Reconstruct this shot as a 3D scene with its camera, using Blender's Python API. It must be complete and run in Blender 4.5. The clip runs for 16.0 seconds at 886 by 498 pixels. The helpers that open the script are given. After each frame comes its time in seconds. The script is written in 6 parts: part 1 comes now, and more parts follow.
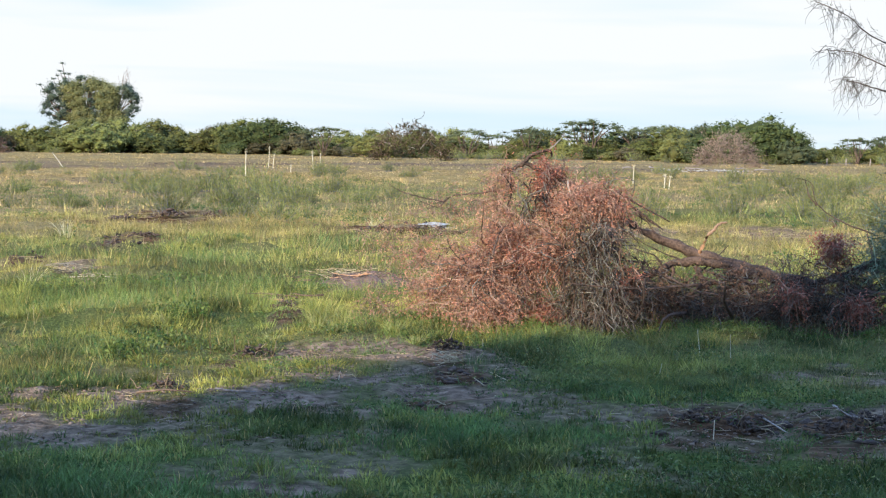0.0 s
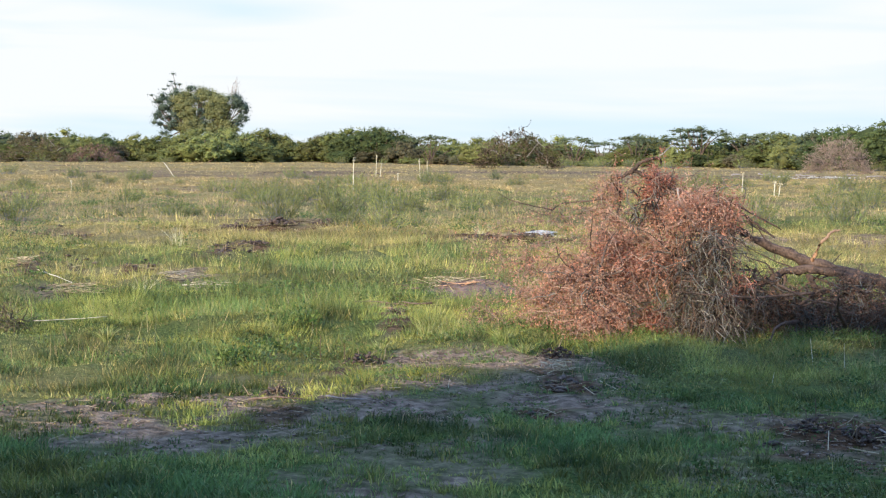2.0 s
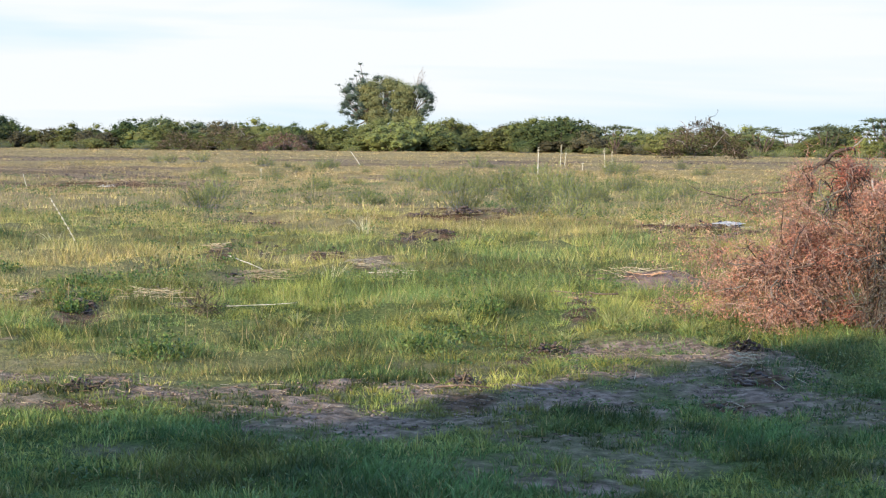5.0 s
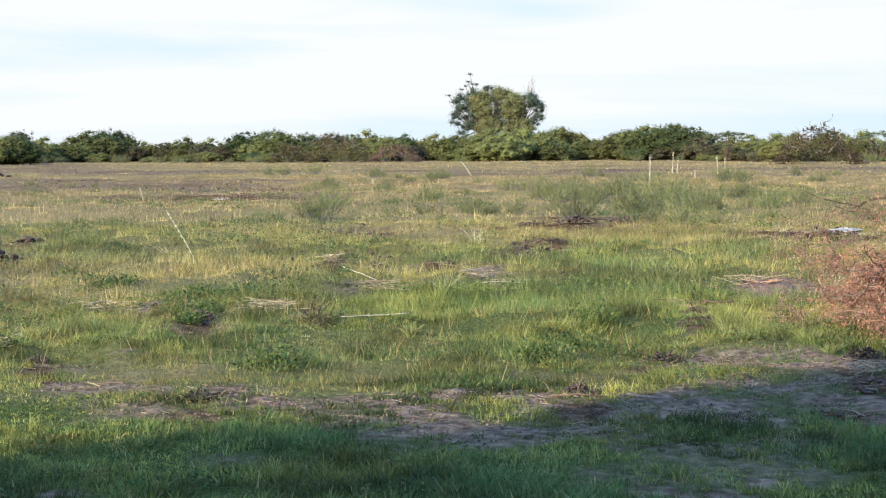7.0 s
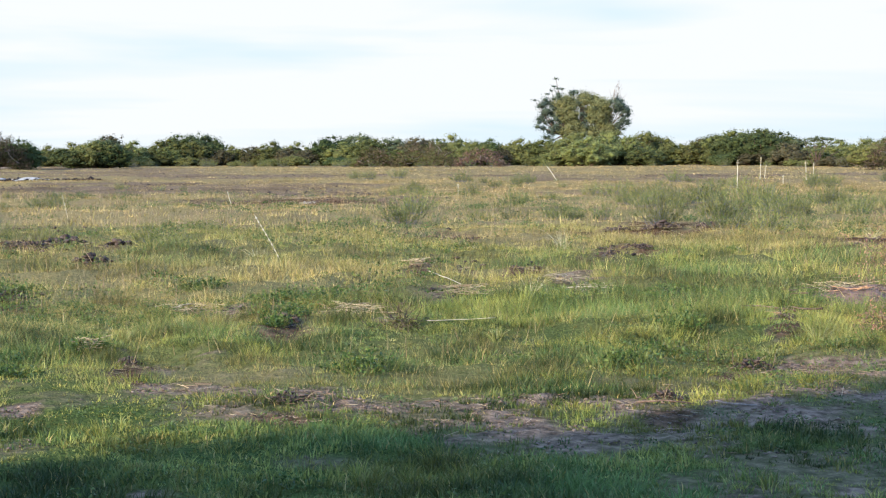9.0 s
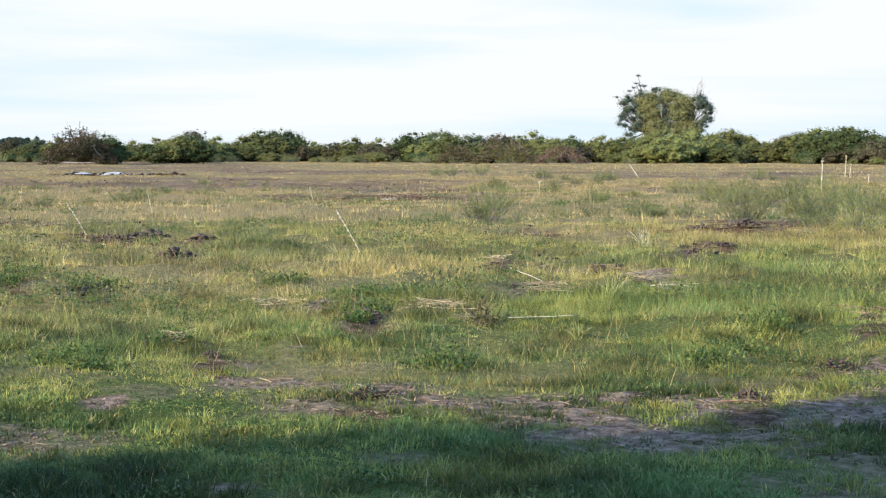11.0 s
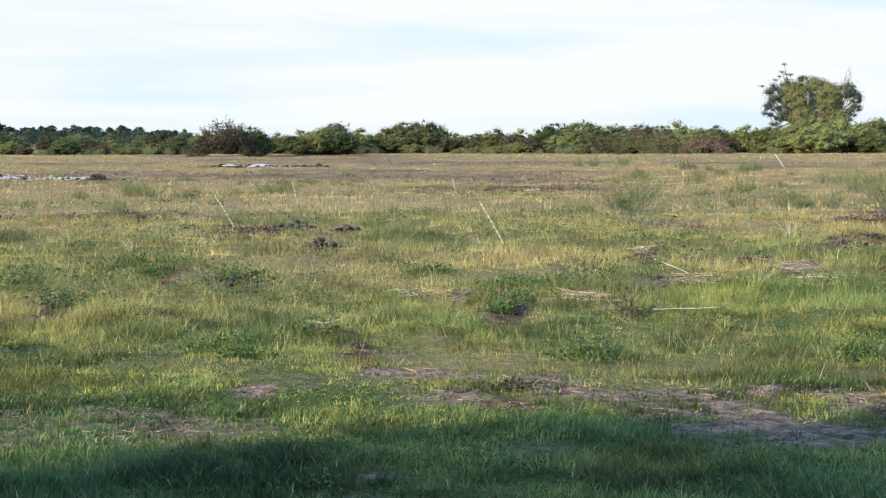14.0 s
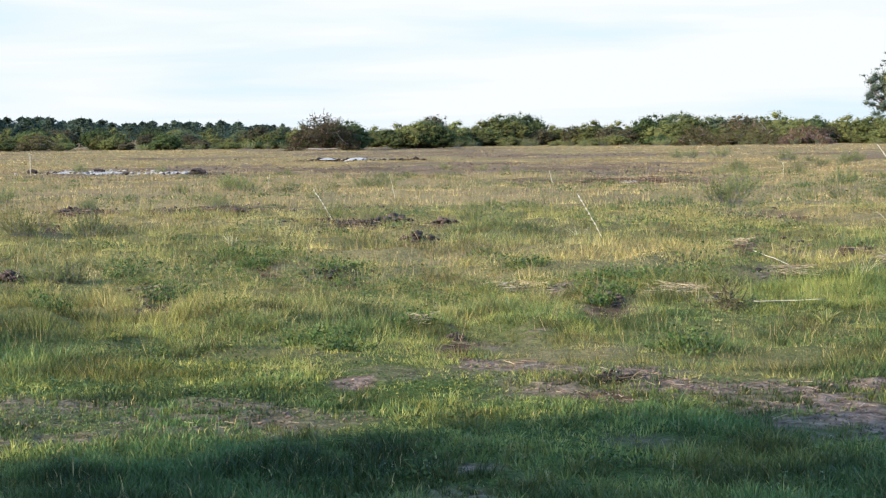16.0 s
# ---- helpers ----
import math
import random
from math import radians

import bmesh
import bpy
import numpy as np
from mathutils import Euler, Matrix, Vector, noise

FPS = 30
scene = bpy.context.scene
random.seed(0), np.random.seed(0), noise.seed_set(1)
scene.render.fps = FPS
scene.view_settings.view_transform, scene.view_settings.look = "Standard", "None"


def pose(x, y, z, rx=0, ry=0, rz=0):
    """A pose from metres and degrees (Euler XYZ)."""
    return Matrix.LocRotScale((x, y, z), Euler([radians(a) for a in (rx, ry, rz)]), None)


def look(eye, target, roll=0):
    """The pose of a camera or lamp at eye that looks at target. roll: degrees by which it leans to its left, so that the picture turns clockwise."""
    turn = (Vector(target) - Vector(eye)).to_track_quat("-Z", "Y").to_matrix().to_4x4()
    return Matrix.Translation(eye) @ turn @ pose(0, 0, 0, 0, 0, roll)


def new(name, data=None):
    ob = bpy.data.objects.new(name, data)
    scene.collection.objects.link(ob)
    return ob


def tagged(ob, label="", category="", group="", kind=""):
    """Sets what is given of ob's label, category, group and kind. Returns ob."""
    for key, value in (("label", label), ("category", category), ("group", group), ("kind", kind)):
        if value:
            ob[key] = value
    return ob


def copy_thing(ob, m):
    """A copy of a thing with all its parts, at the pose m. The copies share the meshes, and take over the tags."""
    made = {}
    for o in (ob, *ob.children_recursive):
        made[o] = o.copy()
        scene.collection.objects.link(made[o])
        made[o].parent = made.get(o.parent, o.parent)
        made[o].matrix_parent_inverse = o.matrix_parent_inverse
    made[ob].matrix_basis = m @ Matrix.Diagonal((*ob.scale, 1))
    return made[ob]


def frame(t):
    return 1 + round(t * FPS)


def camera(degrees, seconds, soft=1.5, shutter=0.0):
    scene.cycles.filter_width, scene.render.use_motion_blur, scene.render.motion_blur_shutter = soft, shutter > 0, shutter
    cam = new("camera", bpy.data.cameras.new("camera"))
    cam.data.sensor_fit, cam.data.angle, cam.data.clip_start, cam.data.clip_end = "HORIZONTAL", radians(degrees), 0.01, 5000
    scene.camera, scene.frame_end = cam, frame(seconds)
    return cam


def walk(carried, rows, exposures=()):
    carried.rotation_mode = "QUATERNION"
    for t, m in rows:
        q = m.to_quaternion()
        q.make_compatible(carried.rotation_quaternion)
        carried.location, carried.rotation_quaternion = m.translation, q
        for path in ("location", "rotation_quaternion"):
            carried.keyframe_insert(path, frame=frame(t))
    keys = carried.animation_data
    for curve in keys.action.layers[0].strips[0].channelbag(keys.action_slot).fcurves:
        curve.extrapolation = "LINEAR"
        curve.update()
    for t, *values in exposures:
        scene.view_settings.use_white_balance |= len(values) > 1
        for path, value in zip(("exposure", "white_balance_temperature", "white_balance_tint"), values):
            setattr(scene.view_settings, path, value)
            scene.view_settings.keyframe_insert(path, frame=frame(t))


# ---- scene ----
# ---------------------------------------------------------------- camera
cam = camera(30.5, 16.0, soft=1.25)
ROWS = [
    (0.0, 0.098, 0.029, 1.497, 0.00, -3.68, -0.64),
    (0.5, 0.094, 0.031, 1.498, 0.98, -3.43, -0.52),
    (1.0, 0.090, 0.030, 1.499, 1.87, -3.32, -0.69),
    (1.5, 0.083, 0.028, 1.498, 2.82, -3.39, -0.38),
    (2.0, 0.080, 0.027, 1.498, 3.76, -3.43, -0.37),
    (2.5, 0.077, 0.026, 1.498, 4.76, -3.46, -0.34),
    (3.0, 0.074, 0.023, 1.498, 5.88, -3.50, -0.16),
    (3.5, 0.070, 0.021, 1.497, 6.98, -3.56, -0.15),
    (4.0, 0.065, 0.022, 1.498, 8.04, -3.68, -0.16),
    (6.5, 0.047, 0.020, 1.497, 13.30, -3.71, -0.21),
    (7.0, 0.046, 0.015, 1.496, 14.16, -3.51, 0.27),
    (7.5, 0.044, 0.009, 1.496, 14.97, -3.46, -0.06),
    (8.0, 0.040, 0.008, 1.497, 15.81, -3.53, 0.14),
    (8.5, 0.038, 0.007, 1.498, 16.56, -3.43, 0.35),
    (9.0, 0.035, 0.006, 1.497, 17.15, -3.34, 0.15),
    (11.5, 0.018, 0.001, 1.496, 20.91, -3.51, -0.01),
    (12.0, 0.011, -0.002, 1.498, 21.89, -3.54, 0.07),
    (12.5, 0.009, -0.005, 1.496, 22.74, -3.55, 0.11),
    (13.0, 0.011, -0.009, 1.497, 23.45, -3.58, 0.33),
    (13.5, 0.011, -0.015, 1.497, 24.17, -3.63, 0.28),
    (14.0, 0.009, -0.017, 1.498, 24.99, -3.77, 0.17),
    (14.5, 0.007, -0.019, 1.500, 25.94, -3.84, 0.35),
    (15.0, 0.009, -0.024, 1.499, 26.73, -3.77, 0.37),
    (15.5, 0.006, -0.026, 1.496, 27.61, -3.83, 0.54),
    (16.0, 0.006, -0.026, 1.495, 28.42, -4.00, 0.59),
]
walk(cam, [(t, pose(x, y, z, 90 + pitch, 0, yaw) @ pose(0, 0, 0, 0, 0, -roll))
           for t, x, y, z, yaw, pitch, roll in ROWS],
     exposures=[(0.0, 1.1, 6050, 10), (16.0, 1.1, 6050, 10)])

# ---------------------------------------------------------------- sky and sun
SUN_TO, SUN_UP = 32.0, 20.0   # light travels towards this bearing (from +y to +x), sun's height, degrees
UX, UY = math.sin(radians(SUN_TO)), math.cos(radians(SUN_TO))
TAN = math.tan(radians(SUN_UP))

world = bpy.data.worlds.new("sky")
scene.world = world
world.use_nodes = True
wn, wl = world.node_tree.nodes, world.node_tree.links
wn.clear()
w_out = wn.new("ShaderNodeOutputWorld")
w_sky = wn.new("ShaderNodeTexSky")
w_sky.sky_type = "NISHITA"
w_sky.sun_disc = False
w_sky.sun_elevation = radians(SUN_UP)
w_sky.sun_rotation = radians(SUN_TO + 180)
w_sky.dust_density = 0.0
w_sky.air_density = 0.8
w_sky.ozone_density = 2.0
w_bg = wn.new("ShaderNodeBackground")
w_bg.inputs["Strength"].default_value = 0.40
w_cl = wn.new("ShaderNodeBackground")
w_col = wn.new("ShaderNodeMix")
w_col.data_type = "RGBA"
w_col.inputs[6].default_value = (0.775, 0.92, 0.98, 1)
w_col.inputs[7].default_value = (1.02, 1.01, 0.965, 1)
w_cl.inputs["Strength"].default_value = 0.459
w_tc = wn.new("ShaderNodeTexCoord")
w_map = wn.new("ShaderNodeMapping")
w_map.inputs["Scale"].default_value = (1.7, 1.7, 21.0)
w_n = wn.new("ShaderNodeTexNoise")
w_n.inputs["Scale"].default_value = 1.3
w_n.inputs["Detail"].default_value = 4.0
w_n.inputs["Distortion"].default_value = 0.35
w_n.inputs["Roughness"].default_value = 0.5
w_r = wn.new("ShaderNodeMapRange")
w_r.inputs["From Min"].default_value = 0.34
w_r.inputs["From Max"].default_value = 0.53
w_sep = wn.new("ShaderNodeSeparateXYZ")
w_up = wn.new("ShaderNodeMapRange")   # thin cloud thickens towards the horizon
w_up.inputs["From Min"].default_value, w_up.inputs["From Max"].default_value = 0.11, 0.42
w_up.inputs["To Min"].default_value, w_up.inputs["To Max"].default_value = 1.0, 0.06
w_mix = wn.new("ShaderNodeMixShader")
wl.new(w_tc.outputs["Generated"], w_map.inputs["Vector"])
wl.new(w_map.outputs["Vector"], w_n.inputs["Vector"])
wl.new(w_n.outputs["Fac"], w_r.inputs["Value"])
wl.new(w_tc.outputs["Generated"], w_sep.inputs["Vector"])
wl.new(w_sep.outputs["Z"], w_up.inputs["Value"])
wl.new(w_r.outputs["Result"], w_col.inputs[0])
wl.new(w_col.outputs[2], w_cl.inputs["Color"])
wl.new(w_up.outputs["Result"], w_mix.inputs["Fac"])
wl.new(w_sky.outputs["Color"], w_bg.inputs["Color"])
wl.new(w_bg.outputs["Background"], w_mix.inputs[1])
wl.new(w_cl.outputs["Background"], w_mix.inputs[2])
wl.new(w_mix.outputs["Shader"], w_out.inputs["Surface"])

sun_data = bpy.data.lights.new("sun", "SUN")
sun_data.energy = 4.95
sun_data.angle = radians(0.6)
sun_data.color = (1.0, 0.85, 0.60)
sun = new("sun", sun_data)
sun.matrix_world = look((-UX * 60, -UY * 60, 60 * TAN), (0, 0, 0))

# ---------------------------------------------------------------- mesh helpers
rng = np.random.default_rng(7)


def raw_mesh(name, verts, faces, tint=None, smooth=False):
    """A mesh from numpy arrays: faces is a list of (m, k) index arrays."""
    me = bpy.data.meshes.new(name)
    verts = np.asarray(verts, np.float32)
    me.vertices.add(len(verts))
    me.vertices.foreach_set("co", verts.ravel())
    total = sum(f.size for f in faces)
    count = sum(len(f) for f in faces)
    me.loops.add(total)
    me.polygons.add(count)
    me.loops.foreach_set("vertex_index", np.concatenate([f.ravel() for f in faces]).astype(np.int32))
    sizes = np.concatenate([np.full(len(f), f.shape[1]) for f in faces])
    me.polygons.foreach_set("loop_start", (np.cumsum(sizes) - sizes).astype(np.int32))
    if smooth:
        me.polygons.foreach_set("use_smooth", np.ones(count, bool))
    if tint is not None:
        layer = me.attributes.new("tint", "FLOAT_COLOR", "POINT")
        rgba = np.ones((len(verts), 4), np.float32)
        rgba[:, :tint.shape[1]] = tint
        layer.data.foreach_set("color", rgba.ravel())
    me.update(calc_edges=True)
    return me


def put(name, me, material, parent=None, label=""):
    me.materials.clear()
    me.materials.append(material)
    ob = new(name, me)
    if parent is not None:
        ob.parent = parent
    if label:
        ob["label"] = label
    if name.endswith(("leaf_mass", "twig_tangle", "leaf_tuft", "seed_head", "crumb_mass")):
        ob["kind"] = "stuff"
    return ob


def stack(pieces):
    """Join (verts, [faces], tint) tuples."""
    verts, faces, tints, base = [], {}, [], 0
    for v, fs, c in pieces:
        for f in fs:
            faces.setdefault(f.shape[1], []).append(f + base)
        verts.append(v)
        tints.append(c if c is not None else np.ones((len(v), 3)))
        base += len(v)
    return np.concatenate(verts), [np.concatenate(f) for f in faces.values()], np.concatenate(tints)


def unit(v):
    return v / np.maximum(np.linalg.norm(v, axis=-1, keepdims=True), 1e-9)


def tubes(path, radius, sides=4, tint=None):
    """path (n, k, 3), radius (n, k): tapered tubes."""
    path = np.asarray(path, float)
    n, k, _ = path.shape
    tan = np.gradient(path, axis=1)
    tan = unit(tan)
    ref = np.where(np.abs(tan[..., 2:3]) > 0.9, np.array([1.0, 0, 0]), np.array([0, 0, 1.0]))
    a = unit(np.cross(tan, ref))
    b = np.cross(tan, a)
    ang = np.arange(sides) * 2 * np.pi / sides
    ring = a[:, :, None, :] * np.cos(ang)[:, None] + b[:, :, None, :] * np.sin(ang)[:, None]
    v = path[:, :, None, :] + ring * np.asarray(radius, float)[:, :, None, None]
    idx = np.arange(n * k * sides).reshape(n, k, sides)
    nxt = np.roll(idx, -1, axis=2)
    f = np.stack([idx[:, :-1], nxt[:, :-1], nxt[:, 1:], idx[:, 1:]], axis=-1).reshape(-1, 4)
    c = None if tint is None else np.repeat(np.asarray(tint, float), k * sides, axis=0)
    return v.reshape(-1, 3), [f], c


def bend(points, steps=4):
    """A smooth line through a few points (Catmull-Rom)."""
    p = np.asarray(points, float)
    p = np.concatenate([2 * p[:1] - p[1:2], p, 2 * p[-1:] - p[-2:-1]])
    out = []
    for i in range(1, len(p) - 2):
        for s in np.arange(steps) / steps:
            out.append(0.5 * (2 * p[i] + (p[i + 1] - p[i - 1]) * s + (2 * p[i - 1] - 5 * p[i] + 4 * p[i + 1] - p[i + 2]) * s ** 2
                              + (3 * p[i] - 3 * p[i + 1] + p[i + 2] - p[i - 1]) * s ** 3))
    out.append(p[-2])
    return np.array(out)


def leaf_cards(centre, length, width, tint, flat=0.0, corners=4):
    """Diamond (or three-cornered) leaves at random turns; flat > 0 lays them towards level."""
    n = len(centre)
    a = rng.normal(size=(n, 3))
    a[:, 2] *= 1 - flat
    a = unit(a)
    b = rng.normal(size=(n, 3))
    b[:, 2] *= 1 - flat
    b = unit(np.cross(a, np.cross(b, a)))
    L = (length * np.ones(n))[:, None] * a / 2
    W = (width * np.ones(n))[:, None] * b / 2
    if corners == 3:
        v = np.stack([centre + L, centre + W - 0.5 * L, centre - W - 0.8 * L], axis=1).reshape(-1, 3)
        return v, [np.arange(3 * n).reshape(n, 3)], np.repeat(tint, 3, axis=0)
    v = np.stack([centre + L, centre + W - 0.15 * L, centre - L, centre - W - 0.15 * L], axis=1).reshape(-1, 3)
    return v, [np.arange(4 * n).reshape(n, 4)], np.repeat(tint, 4, axis=0)


def value_noise(x, y, size, seed=0):
    """Smooth lattice noise, 0 to 1, with cells of that many metres."""
    x, y = np.asarray(x, float) / size + 517.3 + seed * 17.13, np.asarray(y, float) / size + 911.7 + seed * 5.71
    xi, yi = np.floor(x).astype(np.int64), np.floor(y).astype(np.int64)
    fx, fy = x - xi, y - yi
    fx, fy = fx * fx * (3 - 2 * fx), fy * fy * (3 - 2 * fy)

    def cell(i, j):
        h = (i * 374761393 + j * 668265263 + seed * 974711) & 0x7FFFFFFF
        h = ((h ^ (h >> 13)) * 1274126177) & 0x7FFFFFFF
        return ((h ^ (h >> 16)) & 0xFFFF) / 65535.0
    return (cell(xi, yi) * (1 - fx) + cell(xi + 1, yi) * fx) * (1 - fy) + (cell(xi, yi + 1) * (1 - fx) + cell(xi + 1, yi + 1) * fx) * fy


def fbm(x, y, size, seed=0, octaves=3):
    total, amp, norm = 0.0, 1.0, 0.0
    for k in range(octaves):
        total = total + amp * value_noise(x, y, size / 2 ** k, seed + k)
        norm += amp
        amp *= 0.5
    return total / norm


# ---------------------------------------------------------------- materials
def node_material(name, rough=0.8):
    m = bpy.data.materials.new(name)
    m.use_nodes = True
    nodes, links = m.node_tree.nodes, m.node_tree.links
    bsdf = nodes["Principled BSDF"]
    bsdf.inputs["Roughness"].default_value = rough
    bsdf.inputs["Specular IOR Level"].default_value = 0.12
    return m, nodes, links, bsdf


def foliage_material(name, through_light=0.35, rough=0.6, by_object=0.0, size=0.05):
    """Leaf surface: colour from the leaf's own tint, some light let through."""
    m, nodes, links, bsdf = node_material(name, rough)
    att = nodes.new("ShaderNodeAttribute")
    att.attribute_name = "tint"
    hsv = nodes.new("ShaderNodeHueSaturation")
    links.new(att.outputs["Color"], hsv.inputs["Color"])
    if by_object:
        info = nodes.new("ShaderNodeObjectInfo")
        for key, low, high in (("Value", 1 - by_object, 1 + by_object), ("Hue", 0.5 - 0.035 * by_object, 0.5 + 0.05 * by_object)):
            r = nodes.new("ShaderNodeMapRange")
            r.inputs["To Min"].default_value, r.inputs["To Max"].default_value = low, high
            if key == "Hue":
                w = nodes.new("ShaderNodeTexWhiteNoise")
                w.noise_dimensions = "1D"
                links.new(info.outputs["Random"], w.inputs["W"])
                links.new(w.outputs["Value"], r.inputs["Value"])
            else:
                links.new(info.outputs["Random"], r.inputs["Value"])
            links.new(r.outputs["Result"], hsv.inputs[key])
    grain = nodes.new("ShaderNodeTexNoise")
    grain.inputs["Scale"].default_value = 1 / size
    mix = nodes.new("ShaderNodeMix")
    mix.data_type = "RGBA"
    mix.blend_type = "MULTIPLY"
    mix.inputs[0].default_value = 0.5
    ramp = nodes.new("ShaderNodeValToRGB")
    ramp.color_ramp.elements[0].color = (0.55, 0.55, 0.5, 1)
    ramp.color_ramp.elements[1].color = (1.25, 1.2, 1.1, 1)
    geo = nodes.new("ShaderNodeNewGeometry")
    links.new(geo.outputs["Position"], grain.inputs["Vector"])
    links.new(grain.outputs["Fac"], ramp.inputs["Fac"])
    links.new(hsv.outputs["Color"], mix.inputs[6])
    links.new(ramp.outputs["Color"], mix.inputs[7])
    links.new(mix.outputs[2], bsdf.inputs["Base Color"])
    if through_light:
        tr = nodes.new("ShaderNodeBsdfTranslucent")
        links.new(mix.outputs[2], tr.inputs["Color"])
        sh = nodes.new("ShaderNodeMixShader")
        sh.inputs[0].default_value = through_light
        links.new(bsdf.outputs[0], sh.inputs[1])
        links.new(tr.outputs[0], sh.inputs[2])
        links.new(sh.outputs[0], nodes["Material Output"].inputs["Surface"])
    return m


def rough_material(name, dark, light, size, rough=0.85, bump=0.4, stretch=(1, 1, 1), depth=0.02):
    """Two-scale mottled surface (bark, soil, ash, charcoal)."""
    m, nodes, links, bsdf = node_material(name, rough)
    geo = nodes.new("ShaderNodeNewGeometry")
    mp = nodes.new("ShaderNodeMapping")
    mp.inputs["Scale"].default_value = stretch
    links.new(geo.outputs["Position"], mp.inputs["Vector"])
    n1, n2 = nodes.new("ShaderNodeTexNoise"), nodes.new("ShaderNodeTexNoise")
    n1.inputs["Scale"].default_value = 1 / size
    n1.inputs["Detail"].default_value = 6
    n2.inputs["Scale"].default_value = 0.13 / size
    n2.inputs["Detail"].default_value = 3
    for n in (n1, n2):
        links.new(mp.outputs["Vector"], n.inputs["Vector"])
    add = nodes.new("ShaderNodeMath")
    add.operation = "ADD"
    links.new(n1.outputs["Fac"], add.inputs[0])
    links.new(n2.outputs["Fac"], add.inputs[1])
    ramp = nodes.new("ShaderNodeValToRGB")
    ramp.color_ramp.elements[0].position, ramp.color_ramp.elements[1].position = 0.36, 0.66
    ramp.color_ramp.elements[0].color, ramp.color_ramp.elements[1].color = (*dark, 1), (*light, 1)
    half = nodes.new("ShaderNodeMath")
    half.operation = "MULTIPLY"
    half.inputs[1].default_value = 0.5
    links.new(add.outputs[0], half.inputs[0])
    links.new(half.outputs[0], ramp.inputs["Fac"])
    links.new(ramp.outputs["Color"], bsdf.inputs["Base Color"])
    bp = nodes.new("ShaderNodeBump")
    bp.inputs["Strength"].default_value = bump
    bp.inputs["Distance"].default_value = depth
    links.new(n1.outputs["Fac"], bp.inputs["Height"])
    links.new(bp.outputs["Normal"], bsdf.inputs["Normal"])
    return m


GRASS = foliage_material("grass_blade", 0.22, 0.45, size=0.4)
LEAF = foliage_material("shrub_leaf", 0.42, 0.9, by_object=0.3, size=0.8)
DEAD_LEAF = foliage_material("dead_leaf", 0.25, 0.75, size=0.06)
BARK = rough_material("grey_brown_bark", (0.046, 0.031, 0.023), (0.185, 0.128, 0.095), 0.02, bump=0.8, depth=0.01)
DARK_BARK = rough_material("dark_furrowed_bark", (0.022, 0.015, 0.012), (0.125, 0.083, 0.062), 0.018, bump=0.9, depth=0.012)
PALE_BARK = rough_material("weathered_twig", (0.14, 0.11, 0.09), (0.36, 0.31, 0.27), 0.02)
STALK = rough_material("dry_stalk", (0.32, 0.275, 0.19), (0.60, 0.54, 0.41), 0.03)
BROKEN_WOOD = rough_material("broken_wood", (0.22, 0.115, 0.062), (0.48, 0.29, 0.17), 0.03, bump=0.6, depth=0.006)
CHARRED = rough_material("charred_wood", (0.012, 0.010, 0.010), (0.06, 0.045, 0.04), 0.05, bump=0.8)
ASH_GREY = rough_material("white_ash", (0.10, 0.091, 0.078), (0.60, 0.555, 0.48), 0.10, bump=0.9, depth=0.05)
PINK_SOIL = rough_material("pinkish_loose_soil", (0.07, 0.043, 0.032), (0.23, 0.140, 0.100), 0.05, bump=0.9, depth=0.03)
LANE_SOIL = rough_material("lane_soil", (0.06, 0.043, 0.033), (0.27, 0.195, 0.147), 0.05, bump=0.6, depth=0.02)
CLOD = rough_material("dark_soil_clod", (0.026, 0.019, 0.016), (0.12, 0.086, 0.070), 0.03, bump=0.9)
TWIG = foliage_material("twig", 0.0, 0.85, size=0.05)

# ---------------------------------------------------------------- ground cover map
# (x, y, half-width across, half-depth along the line from the camera's stand)
BARE = [
    (-5.70, 10.75, 0.62, 0.55), (-4.79, 9.64, 0.36, 0.29), (-3.38, 6.45, 0.19, 0.22), (-0.56, 6.88, 0.32, 0.28), (-0.34, 7.22, 0.14, 0.20),
    (2.90, 10.95, 0.45, 0.65), (-3.61, 6.45, 0.34, 0.17), (-3.21, 5.88, 0.45, 0.21), (-5.18, 8.45, 0.16, 0.35),
]
# the worn lane: bearing in degrees, inner and outer edge in metres, share of bare soil
LANE = np.array([
    (-46, 8.2, 9.7, 0.5), (-42, 8.2, 9.6, 0.6), (-37, 8.25, 9.6, 0.6), (-34, 8.3, 9.2, 0.6), (-31.5, 8.4, 8.8, 0.15), (-28, 8.9, 9.3, 0.1),
    (-26, 9.0, 10.3, 0.5), (-23.5, 8.9, 10.25, 0.78), (-21.5, 9.1, 10.4, 0.85), (-18.4, 8.55, 10.1, 0.8), (-16.7, 8.05, 10.0, 0.85),
    (-10.8, 8.0, 10.1, 0.85), (-8.9, 8.35, 10.7, 0.8), (-7.4, 8.85, 11.1, 0.75), (-5, 8.95, 12.4, 0.95), (-1, 8.9, 12.6, 1.0),
    (1.5, 8.9, 12.2, 0.9), (3.2, 8.7, 11.2, 0.7), (4.6, 8.45, 10.0, 0.55), (6, 8.4, 9.4, 0.6), (9, 8.4, 9.6, 0.75), (16, 8.1, 9.8, 0.85), (20, 8.1, 9.8, 0.8),
])
ISLANDS = [(-1.12, 10.55, 0.32, 0.50), (-2.05, 9.25, 0.28, 0.20), (-0.15, 9.45, 0.36, 0.22), (-3.2, 9.6, 0.3, 0.2), (1.0, 10.2, 0.3, 0.5)]   # grass left standing on it
